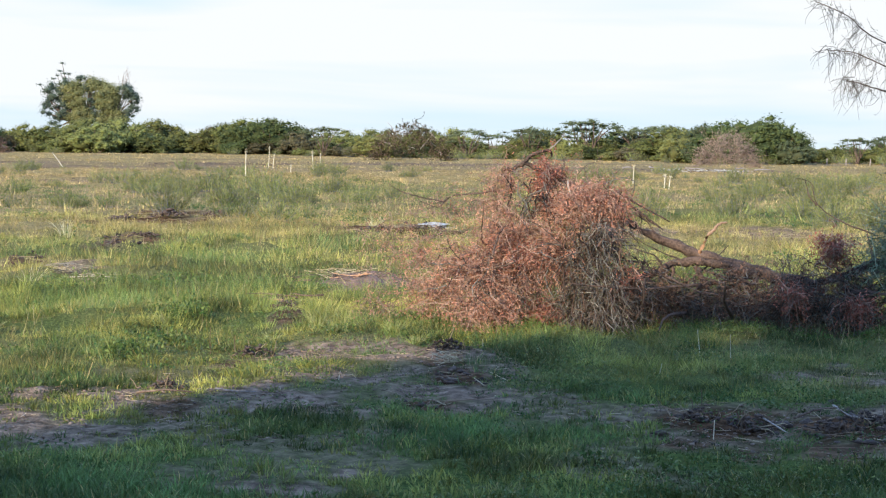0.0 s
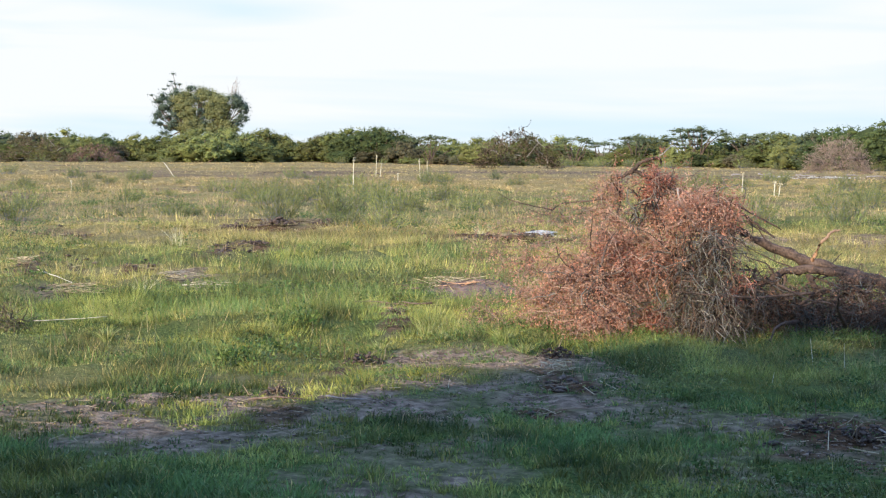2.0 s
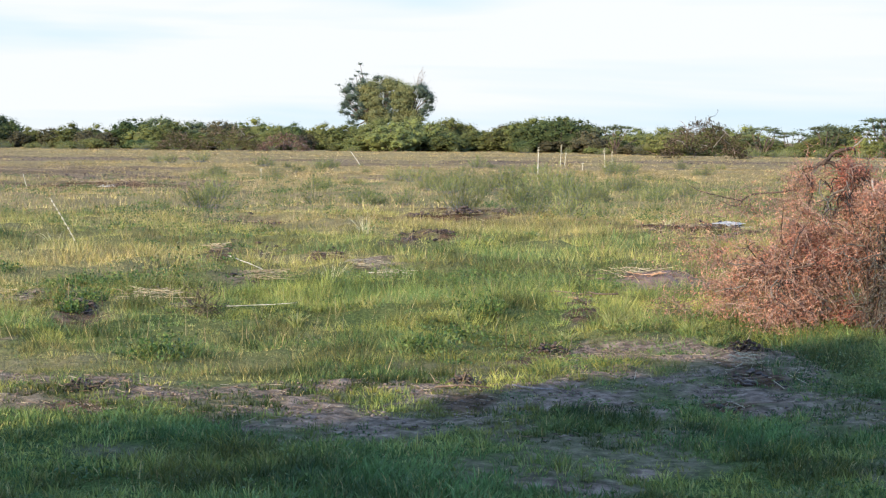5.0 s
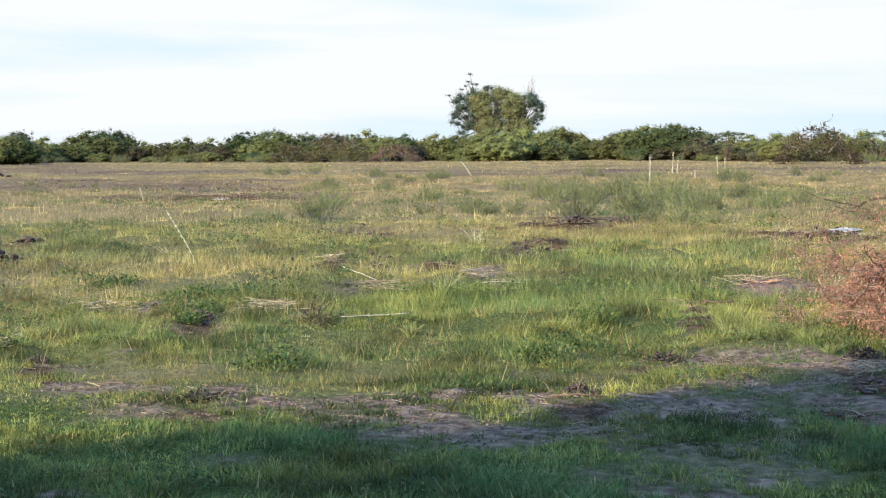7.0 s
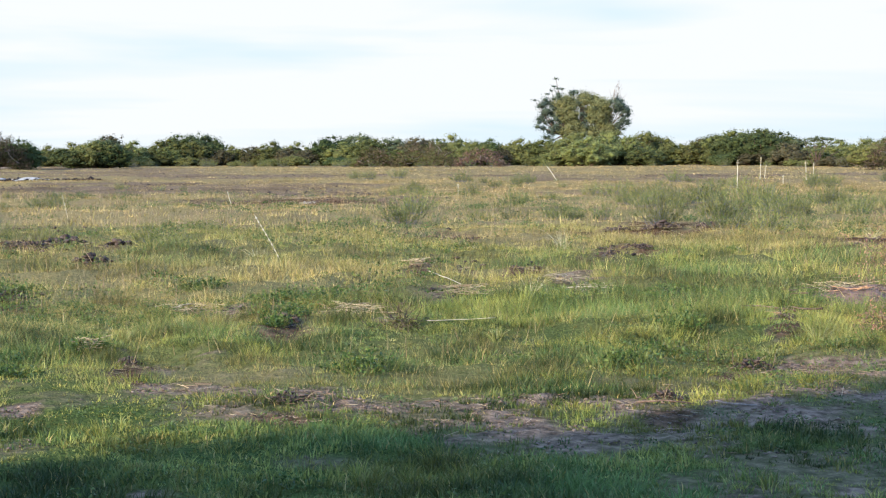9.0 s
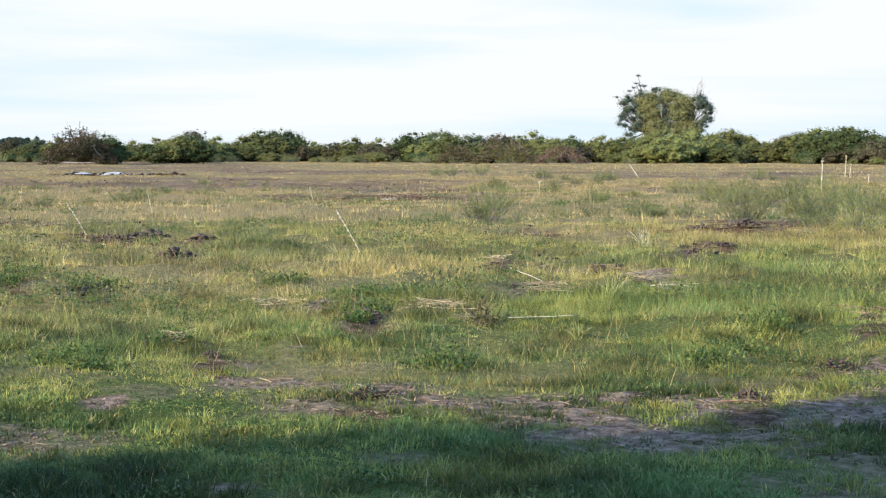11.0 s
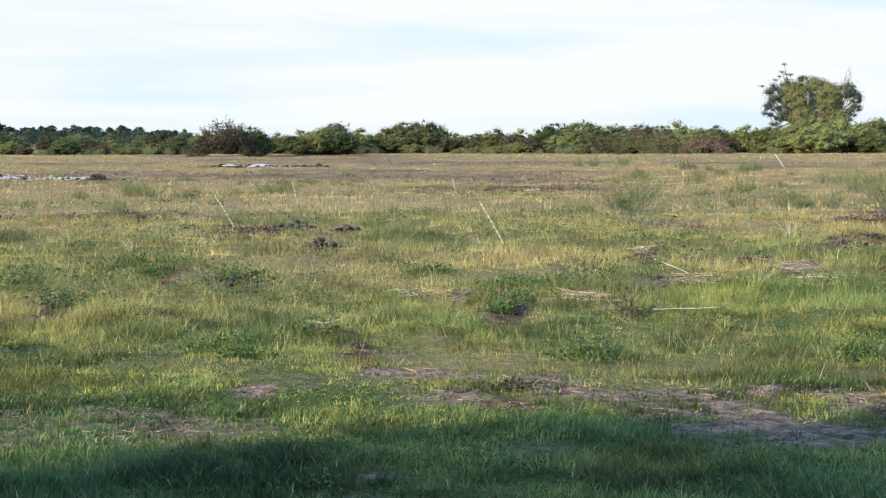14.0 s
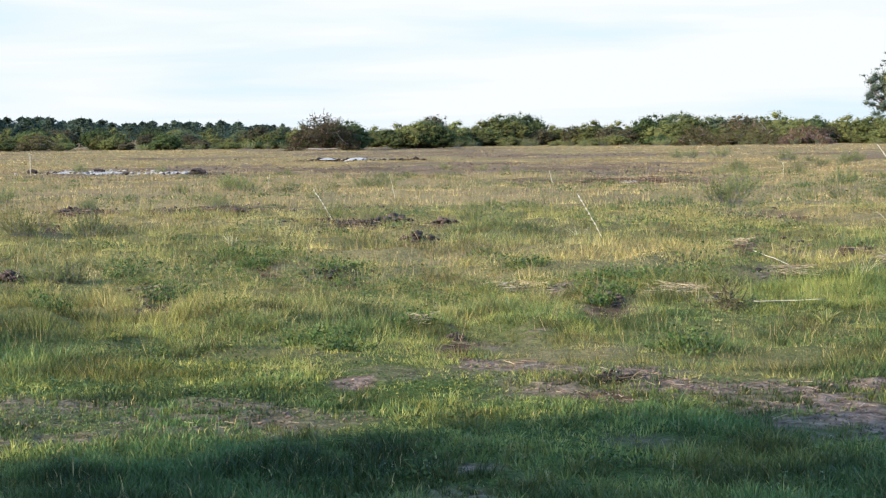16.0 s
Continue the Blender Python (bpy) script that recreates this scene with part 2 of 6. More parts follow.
LITTER = [
    (-0.86, 18.41, 0.44, 1.41), (-1.48, 15.26, 0.29, 0.38), (-4.92, 14.73, 0.33, 1.02), (-5.85, 14.04, 0.20, 0.86),
    (-6.48, 14.30, 0.23, 0.68), (-5.20, 17.33, 0.32, 0.61), (-4.59, 9.61, 0.22, 0.32), (-4.40, 19.47, 0.40, 0.91),
    (-1.51, 15.25, 0.26, 0.33), (-5.33, 14.76, 0.38, 0.34), (5.64, 27.6, 1.60, 2.43), (3.36, 28.0, 1.2, 2.07),
]
SCRAPE = [
    (-5.25, 32.2, 1.35, 3.2), (-4.73, 24.1, 0.62, 1.5), (-0.56, 27.03, 1.17, 1.67), (-6.74, 21.11, 0.20, 1.15),
    (-6.14, 20.99, 0.21, 0.78), (-8.68, 28.51, 0.63, 1.45), (-5.31, 20.81, 0.30, 0.54), (-19.81, 48.31, 2.79, 4.42),
    (-14.29, 23.51, 0.89, 1.95), (-9.33, 14.85, 0.31, 0.79), (-19.56, 27.28, 2.45, 1.57), (-21.94, 25.36, 0.73, 1.54),
    (-18.41, 20.44, 0.40, 0.69), (-17.62, 21.20, 0.30, 0.70), (-12.54, 13.35, 0.29, 0.69), (-9.85, 12.40, 0.22, 0.41),
    (-5.16, 20.31, 0.24, 0.50),
    (1.62, 8.66, 0.34, 0.45), (2.25, 8.65, 0.34, 0.55), (2.85, 8.95, 0.35, 0.35), (0.02, 9.35, 0.16, 0.2), (0.24, 10.39, 0.25, 0.44), (-3.73, 9.18, 0.1, 0.15),
]
FAR = [
    (16.40, 105.66, 8.56, 7.89), (-39.24, 75.41, 6.27, 6.57), (-26.57, 63.55, 3.74, 4.38), (-14.58, 43.47, 1.46, 2.44),
    (-38.89, 63.08, 7.39, 7.72), (-48.88, 62.71, 8.30, 8.79), (-0.97, 119.59, 8.87, 13.42), (-15.76, 112.61, 5.72, 8.96),
    (-15.69, 108.16, 3.86, 8.32), (-23.29, 59.37, 3.33, 4.75), (-0.35, 28.87, 0.61, 1.16), (-47.49, 106.18, 14.99, 9.45),
    (-17.4, 49.5, 2.6, 3.6), (-20.5, 47.0, 2.4, 3.4), (-23.5, 58.0, 4.0, 5.0), (-12.5, 62.0, 2.6, 4.0),
]

# burnt ground: x, y, half-width, half-depth
BURNT = [(-45.8, 54.5, 1.3, 4.5), (-47.6, 53.6, 1.0, 3.5), (-42.7, 55.4, 1.0, 3.0), (-40.4, 54.0, 0.8, 3.0), (-53.2, 87.3, 1.8, 6.0), (-55.2, 86.3, 1.4, 5.0), (-51.0, 89.0, 1.4, 5.0), (-0.1, 29.0, 0.4, 1.3), (1.6, 29.3, 0.45, 1.3)]
# heaps of uprooted sod: x, y, width
NEAR_SOD = [
    (-6.59, 20.36, 0.3), (-6.12, 20.81, 0.28), (-5.21, 20.17, 0.2), (-5.65, 13.5, 0.3), (-5.85, 10.97, 0.2), (-3.74, 9.01, 0.2), (-1.26, 11.7, 0.28), (-1.56, 9.78, 0.2),
    (-4.36, 31.8, 0.5), (-4.77, 23.65, 0.45), (-4.39, 24.6, 0.3), (-1.31, 14.82, 0.2), (-13.78, 23.62, 0.6), (-12.56, 23.27, 0.5), (-11.42, 20.34, 0.5), (-12.1, 12.78, 0.35),
    (-9.48, 15.17, 0.3), (-10.4, 14.97, 0.22), (-9.55, 12.04, 0.25), (-5.05, 20.6, 0.2), (-5.83, 14.05, 0.25), (0.13, 11.65, 0.25), (2.44, 8.84, 0.22),
]
FAR_SOD = [
    (-21.61, 24.48, 0.42), (-20.7, 24.75, 0.34), (-19.88, 25.45, 0.36), (-18.81, 26.24, 0.4), (-17.95, 19.92, 0.3), (-17.28, 20.79, 0.26), (-13.75, 22.62, 0.36), (-14.2, 22.81, 0.3),
    (-6.08, 31.2, 0.5), (-5.04, 30.5, 0.5), (-4.46, 31.6, 0.4), (1.48, 8.77, 0.24), (1.75, 8.62, 0.26), (2.19, 8.56, 0.26), (-4.72, 23.89, 0.35),
]


def spots(x, y, rows):
    """1 inside the patches, falling to 0 past their uneven edges."""
    best = np.zeros_like(x)
    wob = (fbm(x, y, 0.9, 31, 4) - 0.5) * 1.7 + (fbm(x, y, 0.22, 35, 2) - 0.5) * 1.3
    for px, py, w, d in rows:
        r = math.hypot(px, py)
        ax, ay = px / r, py / r
        near = np.abs(x - px) + np.abs(y - py) < 3 * (w + d)
        if not near.any():
            continue
        dx, dy = x[near] - px, y[near] - py
        q = np.hypot((dx * ay - dy * ax) / w, (dx * ax + dy * ay) / d)
        best[near] = np.maximum(best[near], np.clip((1.05 + wob[near] - q) / 0.45, 0, 1))
    return best


def cover(x, y):
    """Bare share, freshly turned share, dryness of the grass, at ground points."""
    r = np.hypot(x, y)
    patchy = np.clip(0.66 + 3.0 * (fbm(x, y, 0.40, 71, 4) - 0.42), 0.35, 0.97)
    torn = np.clip(0.6 + 3.2 * (fbm(x, y, 0.9, 73, 4) - 0.36), 0.35, 1)
    bare = np.maximum(spots(x, y, BARE) * patchy, 0.97 * spots(x, y, SCRAPE) * torn)
    litter = spots(x, y, LITTER)
    heaps = spots(x, y, [(px * (1 - 0.6 / math.hypot(px, py)), py * (1 - 0.6 / math.hypot(px, py)), 0.75 * w, 0.95 if math.hypot(px, py) > 12 else 0.35) for px, py, w in NEAR_SOD + FAR_SOD])
    far = spots(x, y, FAR)
    burnt = spots(x, y, BURNT)
    bearing = np.degrees(np.arctan2(x, np.maximum(y, 0.1)))
    edge = 0.55 * (fbm(x, y, 0.8, 77, 4) - 0.5) + 0.35 * (fbm(x, y, 0.2, 79, 2) - 0.5)
    inner, outer, share = (np.interp(bearing, LANE[:, 0], LANE[:, k]) for k in (1, 2, 3))
    within = np.clip(np.minimum(r - inner + edge, outer - r + edge) / 0.32 + 0.35, 0, 1)
    streak = fbm(bearing * 0.16, r, 0.33, 75, 4)
    lane = within * share * np.clip(0.72 + 2.6 * (streak - 0.43), 0.3, 1.12) * (1 - 0.6 * spots(x, y, ISLANDS)) * (np.abs(bearing) < 60)
    sparse = np.clip((fbm(x, y, 0.8, 3, 4) - 0.60) / 0.10, 0, 1) * np.clip((13.5 - r) / 5, 0, 1) * np.clip((r - 1) / 4, 0.3, 1) * 0.5
    thin = np.clip((fbm(x, y, 3.5, 5, 4) - 0.61 + 0.0004 * r) / 0.10, 0, 1) * np.clip((r - 15) / 20, 0, 1) * 0.32
    worn = np.clip((fbm(x, y, 14.0, 91, 5) - 0.505) / 0.09, 0, 1) * np.clip((r - 42) / 25, 0, 1) * np.clip(0.7 - 0.35 * (bearing + 14) / 8, 0.4, 0.7)
    soil = np.clip(np.maximum.reduce([bare, litter * 0.85, heaps * 0.92, burnt, far * 0.8, lane, sparse, thin, worn]), 0, 1)
    east = np.clip((bearing + 20) / 12, 0, 1) * np.exp(-((r - 46) / 26) ** 2)   # greener, weedier side
    west = np.clip((-23 - bearing) / 7, 0, 1) * np.clip((19 - r) / 4, 0, 1)      # greener near the lane
    # the dryness step at 9 m also puts the sunlit zone into the colour
    dry = np.clip((r - 18) / 40, 0, 0.72) - 0.34 * east - 0.22 * west + 1.15 * (fbm(x, y, 5.0, 11) - 0.5) + 0.3 * (fbm(x, y, 0.8, 12) - 0.5) + 0.12 + (0.30 + 0.07 * np.clip((bearing + 26) / 4, 0, 1)) * np.clip((r - 9.0) / 1.6, 0, 1) - 0.15 * np.clip((r - 22) / 30, 0, 1) + 0.3 * np.clip((r - 60) / 60, 0, 1)
    strip = np.clip((fbm(x, y, 2.2, 93, 4) - 0.56) / 0.06, 0, 1) * np.clip((r - 30) / 30, 0, 1)
    soil = np.maximum(soil, 0.8 * strip * np.maximum(far, worn))
    turned = np.maximum.reduce([spots(x, y, SCRAPE), 0.8 * heaps, burnt, 0.6 * strip, 0.12 * np.clip((r - 16) / 20, 0, 1)])
    return soil, turned, np.clip(dry, 0, 1)


def ground_height(x, y):
    r = np.hypot(x, y)
    h = 0.18 * (fbm(x, y, 5.0, 21) - 0.5) + (0.10 + 0.12 * np.clip((r - 9) / 6, 0, 1)) * (fbm(x, y, 1.2, 22) - 0.5)
    h += (0.05 + 0.15 * np.clip((r - 9) / 3, 0, 1)) * (fbm(x, y, 0.55, 24) - 0.5) * np.clip((45 - r) / 20, 0, 1)
    return h * np.clip(r / 5, 0.2, 1) * np.clip(0.5 + 0.5 * (r - 10.5) / 2, 0.5, 1)


# ---------------------------------------------------------------- ground sheet
def build_ground():
    az = np.radians(np.concatenate([np.arange(-180, -50, 2.5), np.arange(-50, 21, 0.3), np.arange(21, 180, 2.5)]))
    rad = np.concatenate([np.geomspace(0.15, 4.85, 26), np.geomspace(5.0, 60, 230), np.geomspace(61.5, 260, 60), np.geomspace(300, 4500, 14)])
    A, R = np.meshgrid(az, rad)
    x, y = (R * np.sin(A)).ravel(), (R * np.cos(A)).ravel()
    soil, turned, dry = cover(x, y)
    clod = np.clip(soil, 0, 1) * (fbm(x, y, 0.14, 41, 2) - 0.5) * 0.055 * np.clip((30 - R.ravel()) / 10, 0.2, 1)
    z = ground_height(x, y) + clod
    n, k = A.shape
    idx = np.arange(n * k).reshape(n, k)
    nxt = np.roll(idx, -1, axis=1)
    f = np.stack([idx[:-1], idx[1:], nxt[1:], nxt[:-1]], axis=-1).reshape(-1, 4)
    hub = np.array([[0, 0, 0.0]])
    v = np.concatenate([np.stack([x, y, z], 1), hub])
    fan = np.stack([np.full(k, n * k), idx[0], nxt[0]], 1)
    tint = np.stack([soil, turned, dry], 1)
    tint = np.concatenate([tint, [[0, 0, 0.2]]])
    me = raw_mesh("ground", v, [f, fan], tint, smooth=True)
    m, nodes, links, bsdf = node_material("pasture_soil", 1.0)
    bsdf.inputs["Specular IOR Level"].default_value = 0.0
    att = nodes.new("ShaderNodeAttribute")
    att.attribute_name = "tint"
    sep = nodes.new("ShaderNodeSeparateColor")
    links.new(att.outputs["Color"], sep.inputs["Color"])
    geo = nodes.new("ShaderNodeNewGeometry")

    def noise_ramp(scale, low, high, a, b, detail=6):
        t = nodes.new("ShaderNodeTexNoise")
        t.inputs["Scale"].default_value = scale
        t.inputs["Detail"].default_value = detail
        links.new(geo.outputs["Position"], t.inputs["Vector"])
        rp = nodes.new("ShaderNodeValToRGB")
        rp.color_ramp.elements[0].position, rp.color_ramp.elements[1].position = low, high
        rp.color_ramp.elements[0].color, rp.color_ramp.elements[1].color = (*a, 1), (*b, 1)
        links.new(t.outputs["Fac"], rp.inputs["Fac"])
        return t, rp

    def mixed(fac, a, b, blend="MIX"):
        mx = nodes.new("ShaderNodeMix")
        mx.data_type, mx.blend_type = "RGBA", blend
        if isinstance(fac, float):
            mx.inputs[0].default_value = fac
        else:
            links.new(fac, mx.inputs[0])
        links.new(a, mx.inputs[6])
        links.new(b, mx.inputs[7])
        return mx.outputs[2]

    t_fine, soil_col = noise_ramp(11.0, 0.36, 0.68, (0.080, 0.056, 0.041), (0.270, 0.193, 0.142))
    _, speck = noise_ramp(60.0, 0.3, 0.7, (0.7, 0.68, 0.66), (1.2, 1.18, 1.15), 3)
    _, green = noise_ramp(45.0, 0.36, 0.66, (0.028, 0.040, 0.013), (0.088, 0.112, 0.032), 4)
    _, straw = noise_ramp(30.0, 0.34, 0.66, (0.120, 0.092, 0.042), (0.30, 0.228, 0.105))
    turf = mixed(sep.outputs["Blue"], green.outputs["Color"], straw.outputs["Color"])
    earth = mixed(0.8, soil_col.outputs["Color"], speck.outputs["Color"], "MULTIPLY")
    _, damp = noise_ramp(3.0, 0.35, 0.65, (0.25, 0.195, 0.16), (0.65, 0.505, 0.41), 4)
    fresh = mixed(1.0, earth, damp.outputs["Color"], "MULTIPLY")
    earth = mixed(sep.outputs["Green"], earth, fresh)
    col = mixed(sep.outputs["Red"], turf, earth)
    links.new(col, bsdf.inputs["Base Color"])
    bp = nodes.new("ShaderNodeBump")
    bp.inputs["Strength"].default_value = 1.0
    bp.inputs["Distance"].default_value = 0.035
    links.new(t_fine.outputs["Fac"], bp.inputs["Height"])
    t_grit, _ = noise_ramp(55.0, 0, 1, (0, 0, 0), (1, 1, 1), 3)
    grit = nodes.new("ShaderNodeBump")
    grit.inputs["Strength"].default_value = 1.0
    grit.inputs["Distance"].default_value = 0.014
    links.new(t_grit.outputs["Fac"], grit.inputs["Height"])
    links.new(bp.outputs["Normal"], grit.inputs["Normal"])
    links.new(grit.outputs["Normal"], bsdf.inputs["Normal"])
    ob = put("ground", me, m)
    tagged(ob, "uneven cleared pasture soil with bare brown patches", "ground", kind="structure")


build_ground()

# ---------------------------------------------------------------- grass
GREENS = np.array([(0.072, 0.120, 0.038), (0.170, 0.186, 0.046), (0.285, 0.268, 0.063)])
STRAWS = np.array([(0.36, 0.272, 0.108), (0.29, 0.230, 0.075), (0.39, 0.302, 0.131)])


def field_points(count, r0, r1, a0=-48.0, a1=19.5):
    a = np.radians(rng.uniform(a0, a1, count))
    r = np.sqrt(rng.uniform(r0 * r0, r1 * r1, count))
    return r * np.sin(a), r * np.cos(a)


def blades(x, y, height, width, lean, tint, jointed, outward=None):
    n = len(x)
    z = ground_height(x, y) - 0.01
    turn = rng.uniform(0, 2 * np.pi, n)
    away = turn + rng.normal(1.57, 0.7, n) if outward is None else outward + rng.normal(0, 0.5, n)
    side = np.stack([np.cos(turn), np.sin(turn), np.zeros(n)], 1) * (width / 2)[:, None]
    tip = np.stack([np.cos(away) * lean, np.sin(away) * lean, np.ones(n)], 1)
    base = np.stack([x, y, z], 1)
    up = tip * height[:, None]
    if jointed:
        mid = base + np.stack([up[:, 0] * 0.3, up[:, 1] * 0.3, up[:, 2] * 0.62], 1)
        v = np.stack([base - side, base + side, mid + side * 0.75, mid - side * 0.75, base + up], 1).reshape(-1, 3)
        i = np.arange(n)[:, None] * 5
        return v, [i + np.array([0, 1, 2, 3]), i + np.array([3, 2, 4])], np.repeat(tint, 5, 0)
    v = np.stack([base - side, base + side, base + up], 1).reshape(-1, 3)
    return v, [np.arange(3 * n).reshape(n, 3)], np.repeat(tint, 3, 0)


def sward(x, y):
    """Usual height of the grass, and how lush it is (0 to 1)."""
    r = np.hypot(x, y)
    tall = np.interp(r, [5, 7.4, 8.4, 10.5, 14, 20, 35, 60, 120, 240], [0.066, 0.064, 0.052, 0.052, 0.064, 0.088, 0.092, 0.085, 0.08, 0.11])
    lush = 0.62 * fbm(x, y, 0.5, 61, 3) + 0.38 * fbm(x, y, 2.4, 66, 3)
    close = np.clip((10.0 - r) / 1.5, 0, 0.6)
    lush = lush * (1 - close) + (0.65 * fbm(x, y, 0.34, 62, 3) + 0.35 * fbm(x, y, 1.3, 63, 2)) * close
    wide = np.clip(1 - (r - 30) / 60, 0, 1)
    lush = lush * wide + (0.5 * fbm(x, y, 1.6, 68, 3) + 0.5 * fbm(x, y, 7.0, 67, 3)) * (1 - wide)
    return tall, np.clip(0.5 + 3.4 * (lush - 0.49) + 0.25 * np.clip(8.2 - r, 0, 1), 0, 1)


def grass_tint(x, y, dry, lush):
    """One colour for each tuft: deep green where lush, yellow-green in between, straw where dry; deeper green on the
    shaded lane.
    """
    n = len(x)
    # tufts within 10 m turn deeper green, which carries the lane's shade
    yellow = np.clip(0.62 + 1.5 * (fbm(x, y, 1.4, 51) - 0.5) - 0.42 * lush + rng.normal(0, 0.18, n) - 0.22 * np.clip((10.2 - np.hypot(x, y)) / 1.5, 0, 1), 0, 1)[:, None]
    g = np.where(yellow < 0.5, GREENS[0] + (GREENS[1] - GREENS[0]) * yellow * 2, GREENS[1] + (GREENS[2] - GREENS[1]) * (yellow * 2 - 1))
    s = STRAWS[rng.integers(0, 3, n)]
    s = s * (1 + np.clip((np.hypot(x, y) - 35) / 30, 0, 1)[:, None] * [0.04, -0.03, 0.08])   # pinkish, older straw far out
    share = np.clip(1.25 * dry - 0.25 * lush + rng.normal(0, 0.22, n), 0, 1)[:, None]
    mottle = np.clip(1.04 + 3.0 * (fbm(x, y, 0.42, 54, 2) - 0.5) + 1.0 * (fbm(x, y, 2.2, 55, 2) - 0.5), 0.5, 1.45)
    mottle = mottle + (1 - mottle) * 0.25 * dry
    return (g * (1 - share) + s * share) * (mottle * rng.uniform(0.65, 1.3, n) * (1 - 0.10 * np.clip((np.hypot(x, y) - 28) / 30, 0, 1)))[:, None]


def meadow(name, label, tufts, each, r0, r1, width, spread, jointed=False, a0=-48.0, a1=19.5):
    """Tufts of blades that lean out from their middles, higher and closer where the ground is rich."""
    cx, cy = field_points(tufts, r0, r1, a0, a1)
    soil, turned, dry = cover(cx, cy)
    tall, lush = sward(cx, cy)
    bald = np.clip((np.hypot(cx, cy) - 20) / 15, 0, 1)
    keep = rng.uniform(0, 1, tufts) < (1 - np.maximum(0.58 + 0.36 * turned, 0.97 * bald) * soil) * (0.4 + 0.6 * lush)
    cx, cy, soil, dry, tall, lush = (q[keep] for q in (cx, cy, soil, dry, tall, lush))
    n = len(cx)
    big = np.clip(rng.lognormal(-0.05, 0.48, n), 0.4, 2.4) * (0.35 + 1.2 * lush ** 1.3) * (1 - 0.65 * soil)
    big = np.minimum(1 + (big - 1) * np.clip(1.5 - np.hypot(cx, cy) / 90, 0.3, 1), np.where(np.hypot(cx, cy) < 10.2, 1.35, 3))
    near = np.clip((14 - np.hypot(cx, cy)) / 3, 0, 1)
    dry = dry * (1 - 0.7 * soil * near)   # the sparse tufts on the lane stay green
    tone = grass_tint(cx, cy, dry, lush) * (1 - 0.3 * soil * near)[:, None]
    who = np.repeat(np.arange(n), each)
    k = len(who)
    a, d = rng.uniform(0, 2 * np.pi, k), np.sqrt(rng.uniform(0, 1, k))
    reach = spread * np.sqrt(big[who])
    x, y = cx[who] + d * reach * np.cos(a), cy[who] + d * reach * np.sin(a)
    h = tall[who] * big[who] * rng.uniform(0.5, 1.15, k) * np.clip(1.2 - 0.7 * d ** 2, 0.4, 1.2)
    stray = (rng.uniform(0, 1, k) < (0.03 + 0.12 * dry[who]) * np.clip(1.2 - np.hypot(cx, cy)[who] / 32, 0, 1))[:, None]
    tint = np.where(stray, STRAWS[rng.integers(0, 3, k)], tone[who]) * rng.uniform(0.75, 1.25, (k, 1))
    v, f, c = blades(x, y, h, width * rng.uniform(0.7, 1.4, k), 0.15 + 0.8 * d * rng.uniform(0.5, 1.6, k), tint, jointed, a)
    tagged(put(name, raw_mesh(name, v, f, c), GRASS), label, "grass", kind="stuff")


meadow("short_grass", "short lush green grass in tufts on the shaded lane", 30000, 12, 5.6, 10.2, 0.0056, 0.042, True)
meadow("lane_grass", "short green grass round the lane out of the sun", 4000, 14, 0.9, 5.6, 0.008, 0.09, False, -180, 180)
meadow("rear_grass", "shaded grass under the trees beside the lane", 5000, 10, 5.6, 22, 0.014, 0.16, False, 19.5, 312)
meadow("meadow_grass", "sunlit green grass in uneven hummocks beyond the lane", 46000, 15, 10.2, 17, 0.0054, 0.052)
meadow("pasture_grass", "sunlit yellow-green pasture grass with dry blades", 42000, 13, 17, 33, 0.0078, 0.12)
meadow("dry_field_grass", "straw-coloured and green field grass in clumps", 52000, 7, 33, 95, 0.021, 0.30)
meadow("distant_grass", "distant dry field grass below the scrub", 50000, 5, 95, 260, 0.075, 0.9)


def seed_stalks():
    """Thin dry flowering stems that stand above the sunlit turf."""
    x, y = field_points(31000, 11.8, 60)
    soil, turned, dry = cover(x, y)
    keep = rng.uniform(0, 1, len(x)) < (1 - soil) * np.clip(dry * 0.6 + 3.0 * (fbm(x, y, 2.0, 81) - 0.47), 0.02, 1)
    x, y = x[keep], y[keep]
    n = len(x)
    r = np.hypot(x, y)
    t = np.array([(0.40, 0.31, 0.17), (0.30, 0.24, 0.12), (0.36, 0.24, 0.15)])[rng.integers(0, 3, n)] * rng.uniform(0.7, 1.15, (n, 1))
    v, f, c = blades(x, y, rng.uniform(0.12, 0.28, n), 0.0026 + 0.00016 * r, rng.uniform(0.0, 0.45, n), t, False)
    tagged(put("seed_stalks", raw_mesh("seed_stalks", v, f, c), GRASS), "thin pale dry flowering grass stems in the pasture", "grass", kind="stuff")


